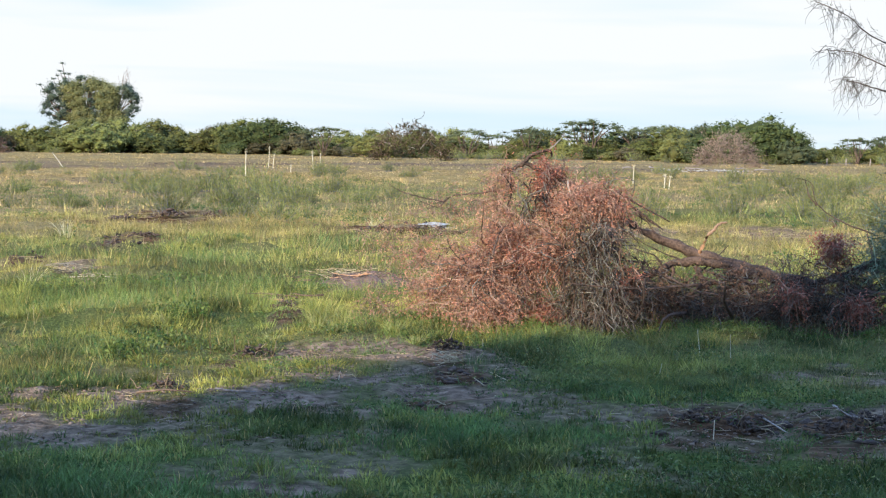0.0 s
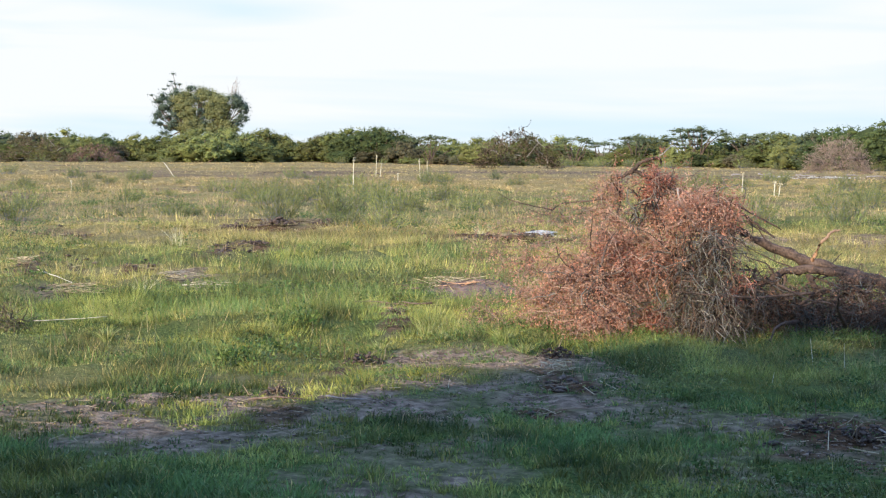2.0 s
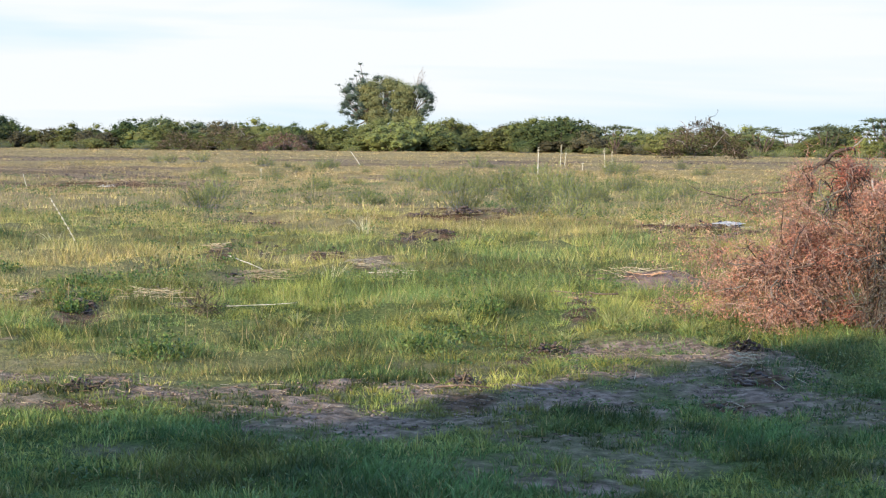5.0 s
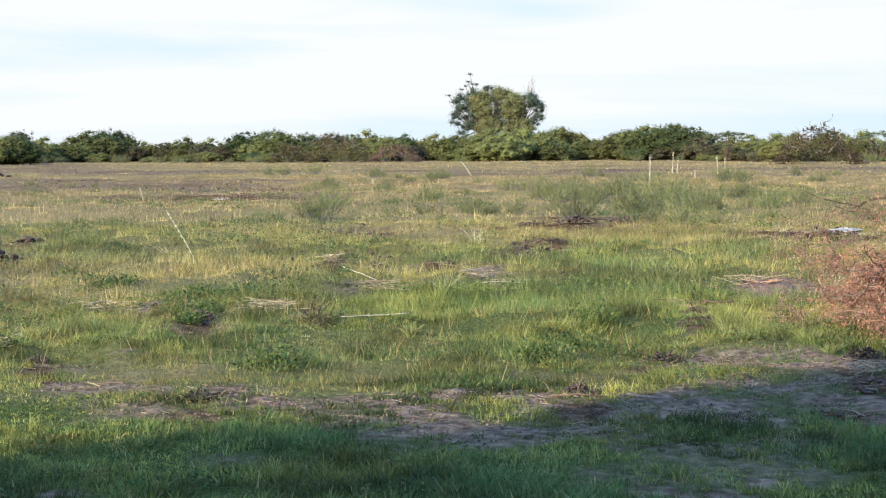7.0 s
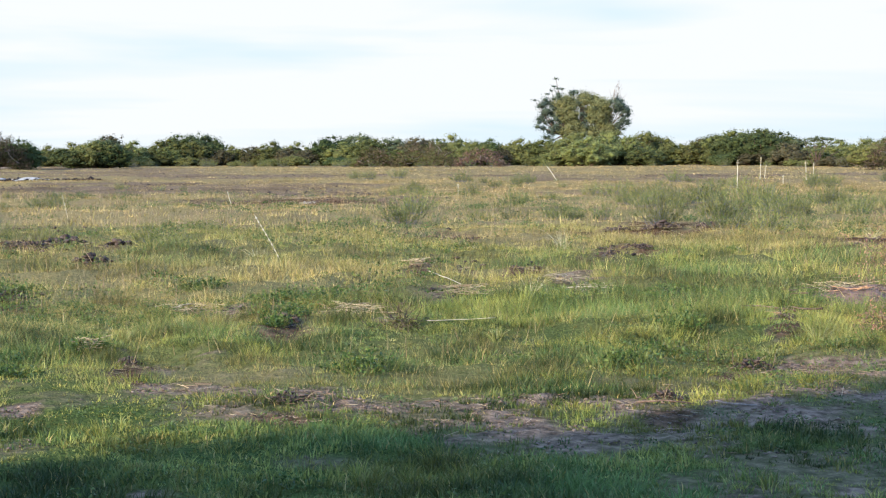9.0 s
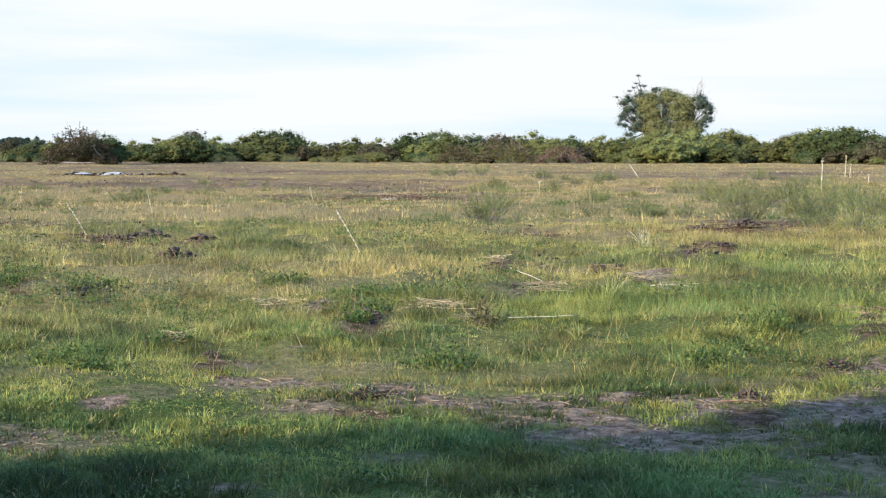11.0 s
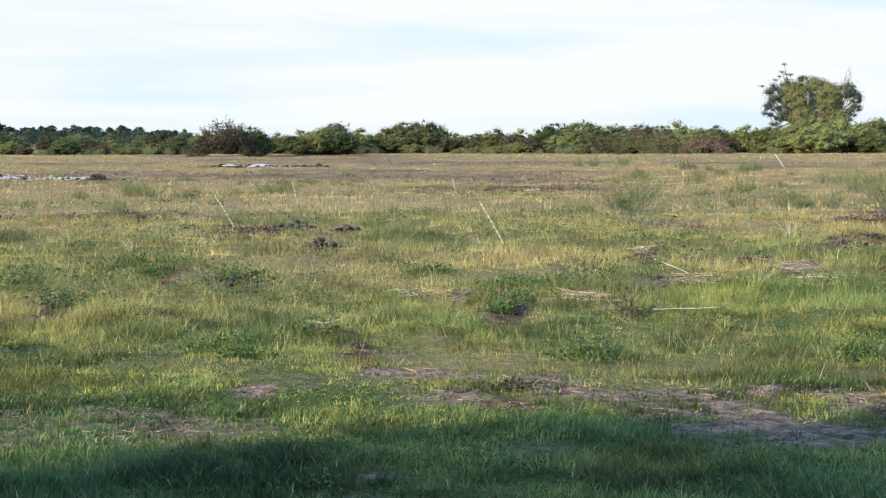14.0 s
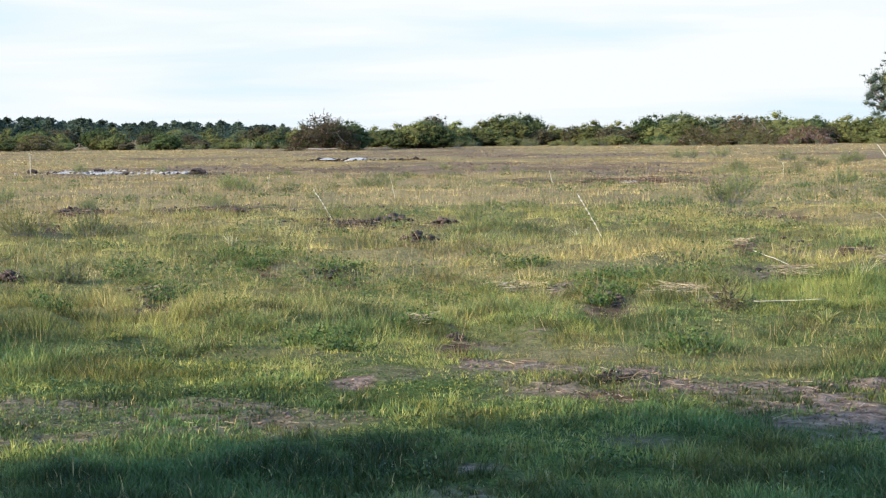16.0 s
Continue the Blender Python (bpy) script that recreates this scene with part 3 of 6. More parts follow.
def leafy_weeds(count, r0, r1, leaf, label, tints=((0.05, 0.085, 0.022), (0.08, 0.115, 0.032), (0.13, 0.15, 0.045)), spread=1.0):
    """Low mats of small broad leaves between the grass tufts."""
    cx, cy = field_points(count, r0, r1)
    soil, turned, dry = cover(cx, cy)
    wet = fbm(cx, cy, 3.0, 95)
    keep = rng.uniform(0, 1, count) < np.clip(0.15 + 3.5 * (wet - 0.45) + 0.5 * turned * np.where(np.hypot(cx, cy) > 11, 1, -1), 0.04, 1) * (1 - (0.75 if r1 > 10 else 0.1) * soil)
    cx, cy = cx[keep], cy[keep]
    n, each = len(cx), 70
    size = rng.uniform(0.08, 0.32, n) * (0.7 + 0.02 * r1) * spread
    who = np.repeat(np.arange(n), each)
    a, d = rng.uniform(0, 6.28, n * each), np.sqrt(rng.uniform(0, 1, n * each))
    x, y = cx[who] + np.cos(a) * d * size[who], cy[who] + np.sin(a) * d * size[who]
    z = ground_height(x, y) + 0.02 + 0.04 * np.clip(r0 / 12 - 0.5, 0, 1) + rng.uniform(0.1, 1, n * each) * (1 - 0.8 * d ** 2) * 0.42 * size[who]
    t = np.array(tints)[rng.integers(0, 3, n)][who] * rng.uniform(0.65, 1.35, (n * each, 1))
    v, f, c = leaf_cards(np.stack([x, y, z], 1), leaf * rng.uniform(0.6, 1.4, n * each), leaf * 0.6 * rng.uniform(0.6, 1.3, n * each), t, 0.2, 3)
    tagged(put("leafy_weeds", raw_mesh("leafy_weeds", v, f, c), GRASS), label, "weeds", kind="stuff")


seed_stalks()
leafy_weeds(2400, 12.5, 19, 0.020, "soft green clover and herb leaves between the grass tufts", ((0.068, 0.108, 0.026), (0.092, 0.128, 0.031), (0.122, 0.148, 0.040)), 0.8)
leafy_weeds(1500, 6.5, 10, 0.016, "thin green sprigs creeping over the bare lane", ((0.048, 0.084, 0.024), (0.07, 0.105, 0.03), (0.09, 0.12, 0.036)), 0.8)
leafy_weeds(1300, 6.0, 17, 0.024, "low dark green broad-leaved weeds among the grass")
leafy_weeds(2000, 17, 60, 0.042, "dark green weed mats dotted over the dry field")

# ---------------------------------------------------------------- shrubs and trees
def thing(name, place, label, category, group="", turn=0.0, size=1.0):
    ob = new(name)
    ob.empty_display_size = 0.2
    ob.matrix_basis = pose(*place, 0, 0, turn) @ Matrix.Diagonal((size, size, size, 1))
    return tagged(ob, label, category, group)


def limbs_to(roots, ends, r0, r1, steps=6, wobble=0.08, sag=0.0):
    """Curved tapering limbs from root points to end points."""
    roots, ends = np.asarray(roots, float), np.asarray(ends, float)
    n = len(ends)
    s = np.linspace(0, 1, steps)[None, :, None]
    mid = (roots + ends) / 2 + rng.normal(0, wobble, (n, 3)) * np.linalg.norm(ends - roots, axis=1, keepdims=True)
    mid[:, 2] += sag * np.linalg.norm(ends - roots, axis=1)
    path = (1 - s) ** 2 * roots[:, None] + 2 * s * (1 - s) * mid[:, None] + s ** 2 * ends[:, None]
    return path, np.linspace(r0, r1, steps)[None] * np.ones((n, 1))


def crown_leaves(clumps, per_area, leaf, tints, flat=0.0, shell=0.55, corners=4, loose=0.2):
    """Leaves through the outer part of ellipsoid clumps (centre, radii)."""
    out = []
    for c, r in clumps:
        c, r = np.asarray(c, float), np.asarray(r, float)
        n = max(12, int(per_area * (r[0] * r[1] + r[0] * r[2] + r[1] * r[2])))
        d = unit(rng.normal(size=(n, 3)))
        q = rng.uniform(shell, 1.08, n)[:, None] * d * r
        q += rng.normal(0, loose, (n, 3)) * r
        t = tints[rng.integers(0, len(tints), n)] * rng.uniform(0.82, 1.18, (n, 1)) * rng.uniform(0.72, 1.25)
        out.append(leaf_cards(c + q, leaf * rng.uniform(0.6, 1.4, n), leaf * 0.6 * rng.uniform(0.6, 1.3, n), t, flat, corners))
    return stack(out)


def shingled_leaves(clumps, per_area, leaf, tints, loose=0.12, lift=0.3):
    """Leaves over ellipsoid clumps, each turned more or less outwards, a tone to each clump."""
    out = []
    for c, r in clumps:
        c, r = np.asarray(c, float), np.asarray(r, float)
        n = max(14, int(per_area * (r[0] * r[1] + r[0] * r[2] + r[1] * r[2])))
        d = unit(rng.normal(size=(n, 3)) + [0, 0, lift])
        at = c + d * r * rng.uniform(0.8, 1.1, (n, 1)) + rng.normal(0, loose, (n, 3)) * r
        face = unit(d / r * r.mean() + rng.normal(0, 0.55, (n, 3)))
        a = unit(np.cross(face, rng.normal(size=(n, 3))))
        b = np.cross(face, a)
        L, W = (leaf * rng.uniform(0.5, 1.3, n) / 2)[:, None] * a, (leaf * rng.uniform(0.35, 0.8, n) / 2)[:, None] * b
        t = tints[rng.integers(0, len(tints))] * 0.5 + tints[rng.integers(0, len(tints), n)] * 0.5
        t = t * rng.uniform(0.85, 1.15, (n, 1)) * rng.uniform(0.84, 1.16)
        v = np.stack([at + L, at + W - 0.5 * L, at - W - 0.8 * L], axis=1).reshape(-1, 3)
        out.append((v, [np.arange(3 * n).reshape(n, 3)], np.repeat(t, 3, axis=0)))
    return stack(out)


def crown_cores(clumps, tints, fill=0.8):
    """Knobbly inner masses of close foliage, one to a clump, coloured darker as inner shade."""
    bm = bmesh.new()
    bmesh.ops.create_icosphere(bm, subdivisions=2 if len(clumps) < 30 else 1, radius=1.0)
    base = np.array([v.co[:] for v in bm.verts])
    face = np.array([[v.index for v in f.verts] for f in bm.faces])
    bm.free()
    out = []
    for c, r in clumps:
        k = fill * (1 + rng.normal(0, 0.16, (len(base), 1)))
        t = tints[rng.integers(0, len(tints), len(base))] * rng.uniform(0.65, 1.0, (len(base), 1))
        out.append((np.asarray(c, float) + base * k * np.asarray(r, float), [face], t))
    return stack(out)


OLIVE = np.array([(0.144, 0.154, 0.050), (0.168, 0.171, 0.058), (0.117, 0.131, 0.046), (0.182, 0.176, 0.070)])
DARK_GREEN = np.array([(0.076, 0.098, 0.036), (0.100, 0.122, 0.044), (0.058, 0.080, 0.032)])
BLUE_GREEN = np.array([(0.098, 0.122, 0.066), (0.124, 0.141, 0.074), (0.142, 0.149, 0.072)])
BROWN_GREEN = np.array([(0.120, 0.105, 0.060), (0.145, 0.120, 0.074), (0.095, 0.094, 0.046)])
GUM_LIT = np.array([(0.195, 0.192, 0.080), (0.165, 0.168, 0.076), (0.135, 0.148, 0.074), (0.225, 0.212, 0.095)])
# leaf colours with the shade of the crown's sides and gaps put in
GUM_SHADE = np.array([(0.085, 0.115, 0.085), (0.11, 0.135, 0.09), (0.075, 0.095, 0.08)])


DIAMOND = np.array([(1, 0, 0), (-1, 0, 0), (0, 1, 0), (0, -1, 0), (0, 0, 1), (0, 0, -1)], float)
DIAMOND_FACES = np.array([(0, 2, 4), (2, 1, 4), (1, 3, 4), (3, 0, 4), (2, 0, 5), (1, 2, 5), (3, 1, 5), (0, 3, 5)])


def make_shrub(shape, seed, tints, leaf=0.14, dense=128):
    """Meshes for one scrub bush 3 m high: shape is round, umbrella or low."""
    global rng
    keep, rng = rng, np.random.default_rng(seed)
    clumps = []
    if shape == "umbrella":
        for _ in range(30):
            a, d = rng.uniform(0, 6.28), 1.9 * np.sqrt(rng.uniform(0, 1))
            clumps.append(((d * np.cos(a), d * np.sin(a), 2.62 + 0.12 * rng.normal() - 0.16 * d ** 1.5), (rng.uniform(0.28, 0.5), rng.uniform(0.28, 0.5), rng.uniform(0.10, 0.17))))
        for _ in range(9):
            a, d = rng.uniform(0, 6.28), rng.uniform(0.9, 2.0)
            clumps.append(((d * np.cos(a), d * np.sin(a), 1.75 + 0.25 * rng.normal()), (0.36, 0.36, 0.13)))
    else:
        lobes = [(np.array([0.0, 0.0, 1.35]), 1.25)] + [(np.array([1.15 * np.cos(a), 0.8 * np.sin(a), rng.uniform(0.75, 1.35)]), rng.uniform(0.65, 1.0)) for a in np.arange(5) * 1.26 + rng.uniform(0, 6)]
        for c, r in lobes:
            for _ in range(int(24 * r * r) + 5):
                d = unit(rng.normal(size=3) + [0, 0, 0.25])
                q = c + d * r * rng.uniform(0.75, 1.05)
                q[2] = max(q[2], 0.18)
                k = rng.uniform(0.18, 0.44)
                clumps.append((q, (k, k, k * rng.uniform(0.6, 0.9))))
        for _ in range(7):   # stray shoots
            c, r = lobes[rng.integers(0, len(lobes))]
            clumps.append((c + unit(rng.normal(size=3) * [0.7, 0.7, 0.3] + [0, 0, 1]) * r * 1.12, (0.12, 0.12, 0.20)))
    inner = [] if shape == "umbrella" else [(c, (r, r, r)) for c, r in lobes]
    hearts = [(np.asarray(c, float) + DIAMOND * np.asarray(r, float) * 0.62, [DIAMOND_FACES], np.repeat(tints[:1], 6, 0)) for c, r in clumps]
    # core tints scaled down, so the depth between leaf clumps looks shaded
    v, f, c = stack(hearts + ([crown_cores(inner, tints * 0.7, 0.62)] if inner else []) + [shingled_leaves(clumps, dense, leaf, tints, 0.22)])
    v[:, 2] = np.maximum(v[:, 2], 0.0)
    squash = (3.0 if shape != "low" else 2.0) / v[:, 2].max()
    wide = 1.2 if shape == "umbrella" else 1.35
    v *= [wide, wide, squash]
    crown = raw_mesh("crown", v, f, c)
    ends = np.array([k[0] for k in clumps[::4]]) * [wide, wide, squash]
    roots = np.zeros_like(ends) + rng.normal(0, 0.08, ends.shape) * [1, 1, 0]
    path, rad = limbs_to(roots, ends, 0.07, 0.02, 5, 0.12)
    v, f, c = tubes(path, rad, 4, np.full((len(ends), 3), 0.12))
    rng = keep
    return crown, raw_mesh("stem", v, f, c, True)


KINDS = [
    ("round", OLIVE), ("round", DARK_GREEN), ("low", OLIVE), ("umbrella", BLUE_GREEN), ("round", BLUE_GREEN), ("low", DARK_GREEN), ("round", OLIVE * 1.35), ("low", BROWN_GREEN), ("round", BROWN_GREEN * 0.9),
    ("round", OLIVE * 0.85),
]
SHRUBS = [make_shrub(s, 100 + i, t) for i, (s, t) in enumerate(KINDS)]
SHRUB_TEXT = [
    "rounded olive-green thorn scrub with leafy crown", "dense dark green thorn bush", "low spreading olive scrub bush",
    "flat-topped acacia tree with open grey-green crown", "grey-green rounded scrub bush", "low dark green scrub bush",
    "bright olive-green rounded scrub bush", "low brownish half-bare scrub bush", "rounded brown-green thorn bush with dry twigs", "dull olive thorn bush with lumpy crown",
]
originals = {}


def scrub(kind, x, y, size, turn):
    place = (x, y, float(ground_height(np.array([x]), np.array([y]))[0]) - 0.03)
    if kind in originals:
        return copy_thing(originals[kind], pose(*place, 0, 0, turn) @ Matrix.Diagonal((size / originals[kind].scale[0],) * 3 + (1,)))
    ob = thing("acacia_tree" if KINDS[kind][0] == "umbrella" else "scrub_bush", place, SHRUB_TEXT[kind], "tree" if KINDS[kind][0] == "umbrella" else "bush", "scrub along the far edge of the field", turn, size)
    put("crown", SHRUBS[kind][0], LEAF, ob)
    put("branching_stem", SHRUBS[kind][1], BARK, ob)
    originals[kind] = ob
    return ob


def polar(bearing, distance):
    return distance * math.sin(radians(bearing)), distance * math.cos(radians(bearing))


# scrub line: bearing, distance, how far its tops rise over the eye's level, degrees
EDGE = [(-46, 222, 0.40), (-40, 222, 0.36), (-36, 220, 0.30), (-34, 215, 0.36), (-30.6, 215, 0.30), (-29.5, 200, 0.56), (-28, 215, 0.62), (-26.2, 220, 0.76), (-25, 220, 0.42),
        (-24, 218, 0.30), (-22, 215, 0.50), (-20.2, 212, 0.74), (-18.5, 208, 0.67), (-17.2, 208, 0.52), (-16.2, 208, 0.68), (-15, 210, 0.60), (-14.1, 212, 0.36), (-13, 210, 0.72),
        (-11, 215, 0.78), (-9, 215, 0.58), (-7, 208, 0.74), (-6.1, 205, 0.85), (-4.8, 200, 0.45), (-3.3, 190, 0.42), (-1.5, 185, 0.62), (0.8, 180, 0.50), (1.6, 182, 0.18), (2.7, 180, 0.60),
        (6, 180, 0.58), (9, 165, 0.80), (11.5, 162, 0.80), (12.7, 172, 0.0), (14.5, 175, 0.33)]
pick = random.Random(5)


def edge_at(b):
    d, up = (float(np.interp(b, [e[0] for e in EDGE], [e[k] for e in EDGE])) for k in (1, 2))
    return d, 1.5 + d * math.radians(up)


b = -46.0
while b < 17.5:
    d, h = edge_at(b)
    for row in range(3):
        if row == 0 and pick.random() < 0.3:
            continue
        kind = (pick.choice([2, 2, 5, 7]), pick.choice([0, 2, 9, 8, 6]), pick.choice([0, 0, 1, 4, 6, 9, 3] if b > -2 else [0, 6, 1, 4, 9, 8]))[row]
        x, y = polar(b + pick.uniform(-0.4, 0.4), d + row * 5 - 6 + pick.uniform(-3, 3))
        part_of = (pick.uniform(0.28, 0.5), pick.uniform(0.65, 0.92), pick.uniform(0.95, 1.18))[row]
        scrub(kind, x, y, max(h, 1.3) * part_of / (2.0 if KINDS[kind][0] == "low" else 3.0), pick.uniform(0, 360))
    b += 0.80

# single bushes and trees that stand out of the line: kind, bearing, distance, size
FAR_LEFT = [(1, -31.7, 176, 1.15), (8, -32.4, 178, 1.1), (9, -29.3, 186, 1.12), (1, -28.7, 186, 1.05), (5, -30.0, 186, 1.2), (1, -38.0, 205, 0.8), (1, -26.1, 222, 1.5), (1, -25.4, 224, 1.3)]
for kind, bearing, d, size in [
    (6, -12.7, 203, 1.42), (6, -11.4, 206, 1.48), (6, -12.1, 200, 1.30), (6, -10.6, 207, 1.3), (2, -10.2, 204, 1.3), (1, -6.2, 204, 1.62), (1, -5.6, 204, 1.5), (1, -6.9, 206, 1.42),
    (3, -4.2, 186, 1.2), (0, -2.4, 172, 1.1), (3, 5.1, 178, 1.5), (3, 6.8, 178, 1.27), (3, 7.7, 190, 1.4), (3, 3.0, 176, 1.15), (3, 0.9, 176, 1.1),
    (1, 9.9, 156, 1.45), (1, 10.9, 154, 1.62), (1, 11.6, 152, 1.36), (4, 12.2, 150, 0.85), (4, 9.1, 160, 1.4), (0, 8.5, 160, 1.15), (3, 14.3, 168, 0.92), (2, 15.3, 168, 1.1),
] + FAR_LEFT:
    scrub(kind, *polar(bearing, d), size, pick.uniform(0, 360))


def gum_tree(x, y):
    """Tall group of stems with drooping, layered clumps of foliage."""
    global rng
    keep, rng = rng, np.random.default_rng(11)
    ob = thing("gum_tree", (x, y, 0), "tall gum tree above the scrub, crown coloured lit olive and shaded blue-green", "tree")
    def lobe(cx, cz, w, h, count, size):
        return [((cx + w * q[0], 1.3 * q[1], cz + h * q[2]), (size * k, size * k, size * k * 0.75))
                for q, k in zip(unit(rng.normal(size=(count, 3))) * rng.uniform(0.55, 1.0, (count, 1)), rng.uniform(0.7, 1.3, count))]
    # lobes are sorted into a sunlit and a shaded leaf colour
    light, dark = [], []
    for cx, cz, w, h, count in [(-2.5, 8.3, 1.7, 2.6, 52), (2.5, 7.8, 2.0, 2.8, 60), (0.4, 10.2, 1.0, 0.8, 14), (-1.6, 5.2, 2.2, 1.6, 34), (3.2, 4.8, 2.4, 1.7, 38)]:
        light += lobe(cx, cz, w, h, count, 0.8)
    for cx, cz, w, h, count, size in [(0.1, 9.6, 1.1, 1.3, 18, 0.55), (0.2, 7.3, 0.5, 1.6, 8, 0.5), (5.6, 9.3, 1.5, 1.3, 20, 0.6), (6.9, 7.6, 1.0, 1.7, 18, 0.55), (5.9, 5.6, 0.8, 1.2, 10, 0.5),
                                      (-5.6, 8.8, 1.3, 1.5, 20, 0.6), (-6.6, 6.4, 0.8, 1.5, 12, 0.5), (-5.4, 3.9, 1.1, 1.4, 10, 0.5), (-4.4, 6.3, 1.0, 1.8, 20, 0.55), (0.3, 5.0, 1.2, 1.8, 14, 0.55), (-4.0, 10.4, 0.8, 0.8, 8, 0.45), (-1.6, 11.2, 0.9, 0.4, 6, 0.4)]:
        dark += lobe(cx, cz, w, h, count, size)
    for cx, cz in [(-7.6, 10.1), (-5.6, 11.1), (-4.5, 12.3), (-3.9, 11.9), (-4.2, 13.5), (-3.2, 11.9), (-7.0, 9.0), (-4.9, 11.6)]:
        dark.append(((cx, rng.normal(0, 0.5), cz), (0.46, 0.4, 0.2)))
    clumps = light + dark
    v, f, c = stack([crown_cores(light, GUM_LIT * 0.8, 0.75), crown_cores(dark, GUM_SHADE, 0.7), shingled_leaves(light, 110, 0.24, GUM_LIT * 1.1, 0.35), shingled_leaves(dark, 120, 0.22, GUM_SHADE, 0.45)])
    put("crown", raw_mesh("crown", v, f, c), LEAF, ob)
    for foot, ends in [(-2.5, light[0:40:3] + dark[70:110:3] + dark[-8:]), (0.0, light[112:136:2] + dark[0:22:3]), (3.0, light[52:112:4] + dark[22:70:4])]:
        root = np.array([foot, 0, 0.0])
        fork = np.array([foot * 1.2, 0.2, 4.5])
        tips = np.array([k[0] for k in ends])
        p1, r1 = limbs_to([root], [fork], 0.32, 0.22)
        p2, r2 = limbs_to(np.repeat(fork[None], len(tips), 0), tips, 0.14, 0.03)
        v, f, c = stack([tubes(p1, r1, 7), tubes(p2, r2, 5)])
        put("trunk", raw_mesh("trunk", v, f, None, True), BARK, ob)
    # bare dead top beside the crown
    tips = np.stack([5.9 + rng.normal(0, 0.7, 14), rng.normal(0, 0.4, 14), rng.uniform(10.8, 13.4, 14)], 1)
    p, r = limbs_to(np.repeat([[5.2, 0, 8.5]], 14, 0), tips, 0.045, 0.015, 6, 0.16)
    v, f, c = tubes(p, r, 4)
    put("dead_top", raw_mesh("dead_top", v, f), PALE_BARK, ob, "bare grey dead branches")
    rng = keep
    return ob


gum = gum_tree(*polar(-12.25, 262))
gum.rotation_euler[2] = radians(12.25)


def pine_mesh(seed):
    r = np.random.default_rng(seed)
    n = 420
    h = r.uniform(0.12, 1, n) ** 0.8
    reach = (1.03 - h) ** 0.7 * 0.36 * r.uniform(0.25, 1.15, n)
    a = r.uniform(0, 6.28, n)
    at = np.stack([reach * np.cos(a) * 1.5, reach * np.sin(a) * 1.5, h * 0.86], 1) * 10
    t = np.array([(0.062, 0.088, 0.062), (0.082, 0.108, 0.072)])[r.integers(0, 2, n)] * r.uniform(0.7, 1.3, (n, 1))
    v, f, c = leaf_cards(at, 1.2 * r.uniform(0.6, 1.2, n), 0.7, t, 0.4, 3)
    trunk = tubes([[(0, 0, 0), (0, 0, 5), (0.1, 0, 9.6)]], [[0.16, 0.11, 0.02]], 6)
    return raw_mesh("crown", v, f, c), raw_mesh("trunk", trunk[0], trunk[1])


first = None
for k in range(210):
    bearing = -46 + 13.2 * k / 210 + pick.uniform(-0.2, 0.2)
    x, y = polar(bearing, 620 + pick.uniform(0, 110))
    s = pick.uniform(0.62, 1.12) * float(np.interp(bearing, [-43, -41.5, -40, -36.5, -34, -33], [1.16, 1.05, 0.92, 0.88, 0.68, 0.5]))
    stout = pick.uniform(0.85, 1.75)
    if first is None:
        first = thing("pine_tree", (x, y, 0), "distant dark blue-green plantation pine", "tree", "pine plantation on the horizon", 0, s)
        crown, trunk = pine_mesh(3)
        put("crown", crown, LEAF, first)
        put("trunk", trunk, BARK, first)
    else:
        copy_thing(first, pose(x, y, 0, 0, 0, pick.uniform(0, 360)) @ Matrix.Diagonal((stout * s / first.scale[0], stout * s / first.scale[0], s / first.scale[0], 1)))

# ---------------------------------------------------------------- trees behind the camera, which shade the lane
def shade_tree(x, y, top, wide, low, seed):
    global rng
    keep, rng = rng, np.random.default_rng(seed)
    ob = thing("shade_tree", (x, y, 0), "tall leafy broadleaf tree at the lane's edge", "tree", "trees behind the lane")
    clumps = []
    mid = (top + low) / 2
    for _ in range(100):
        d = unit(rng.normal(size=3)) * rng.uniform(0.1, 1.0) ** 0.5 * 0.9
        clumps.append((d * [wide, wide, (top - low) / 2] + [0, 0, mid], np.array([1.0, 1.0, 0.9]) * rng.uniform(0.55, 0.9)))
    for _ in range(90):   # thin outer sprays
        d = unit(rng.normal(size=3)) * rng.uniform(0.92, 1.12)
        clumps.append((d * [wide, wide, (top - low) / 2] + [0, 0, mid], np.array([1.0, 1.0, 0.8]) * rng.uniform(0.2, 0.45)))
    v, f, c = stack([crown_leaves(clumps[:100], 48, 0.55, OLIVE, shell=0.1), crown_leaves(clumps[100:], 40, 0.3, OLIVE, shell=0.1)])
    put("crown", raw_mesh("crown", v, f, c), LEAF, ob)
    tips = np.array([k[0] for k in clumps])[:24]
    p1, r1 = limbs_to([[0, 0, -0.1]], [[0.1, 0, low + 0.8]], 0.28, 0.2)
    p2, r2 = limbs_to(np.repeat([[0.1, 0, low + 0.8]], 24, 0), tips, 0.12, 0.03)
    v, f, c = stack([tubes(p1, r1, 8), tubes(p2, r2, 5)])
    put("trunk", raw_mesh("trunk", v, f, None, True), BARK, ob)
    rng = keep


def shade_place(side, along):
    return side * UY + along * UX, -side * UX + along * UY


for side, along, top, wide, low in [(-4.55, -12, 8.85, 1.75, 0.6), (-2.85, -12, 12.8, 2.5, 0.7), (1.2, -13, 11.35, 3.4, 0.6), (-5.75, -13.5, 7.15, 1.6, 2.4), (5.0, -12, 10.0, 3.4, 0.6)]:
    shade_tree(*shade_place(side, along), top, wide, low, int(side * 10) + 200)


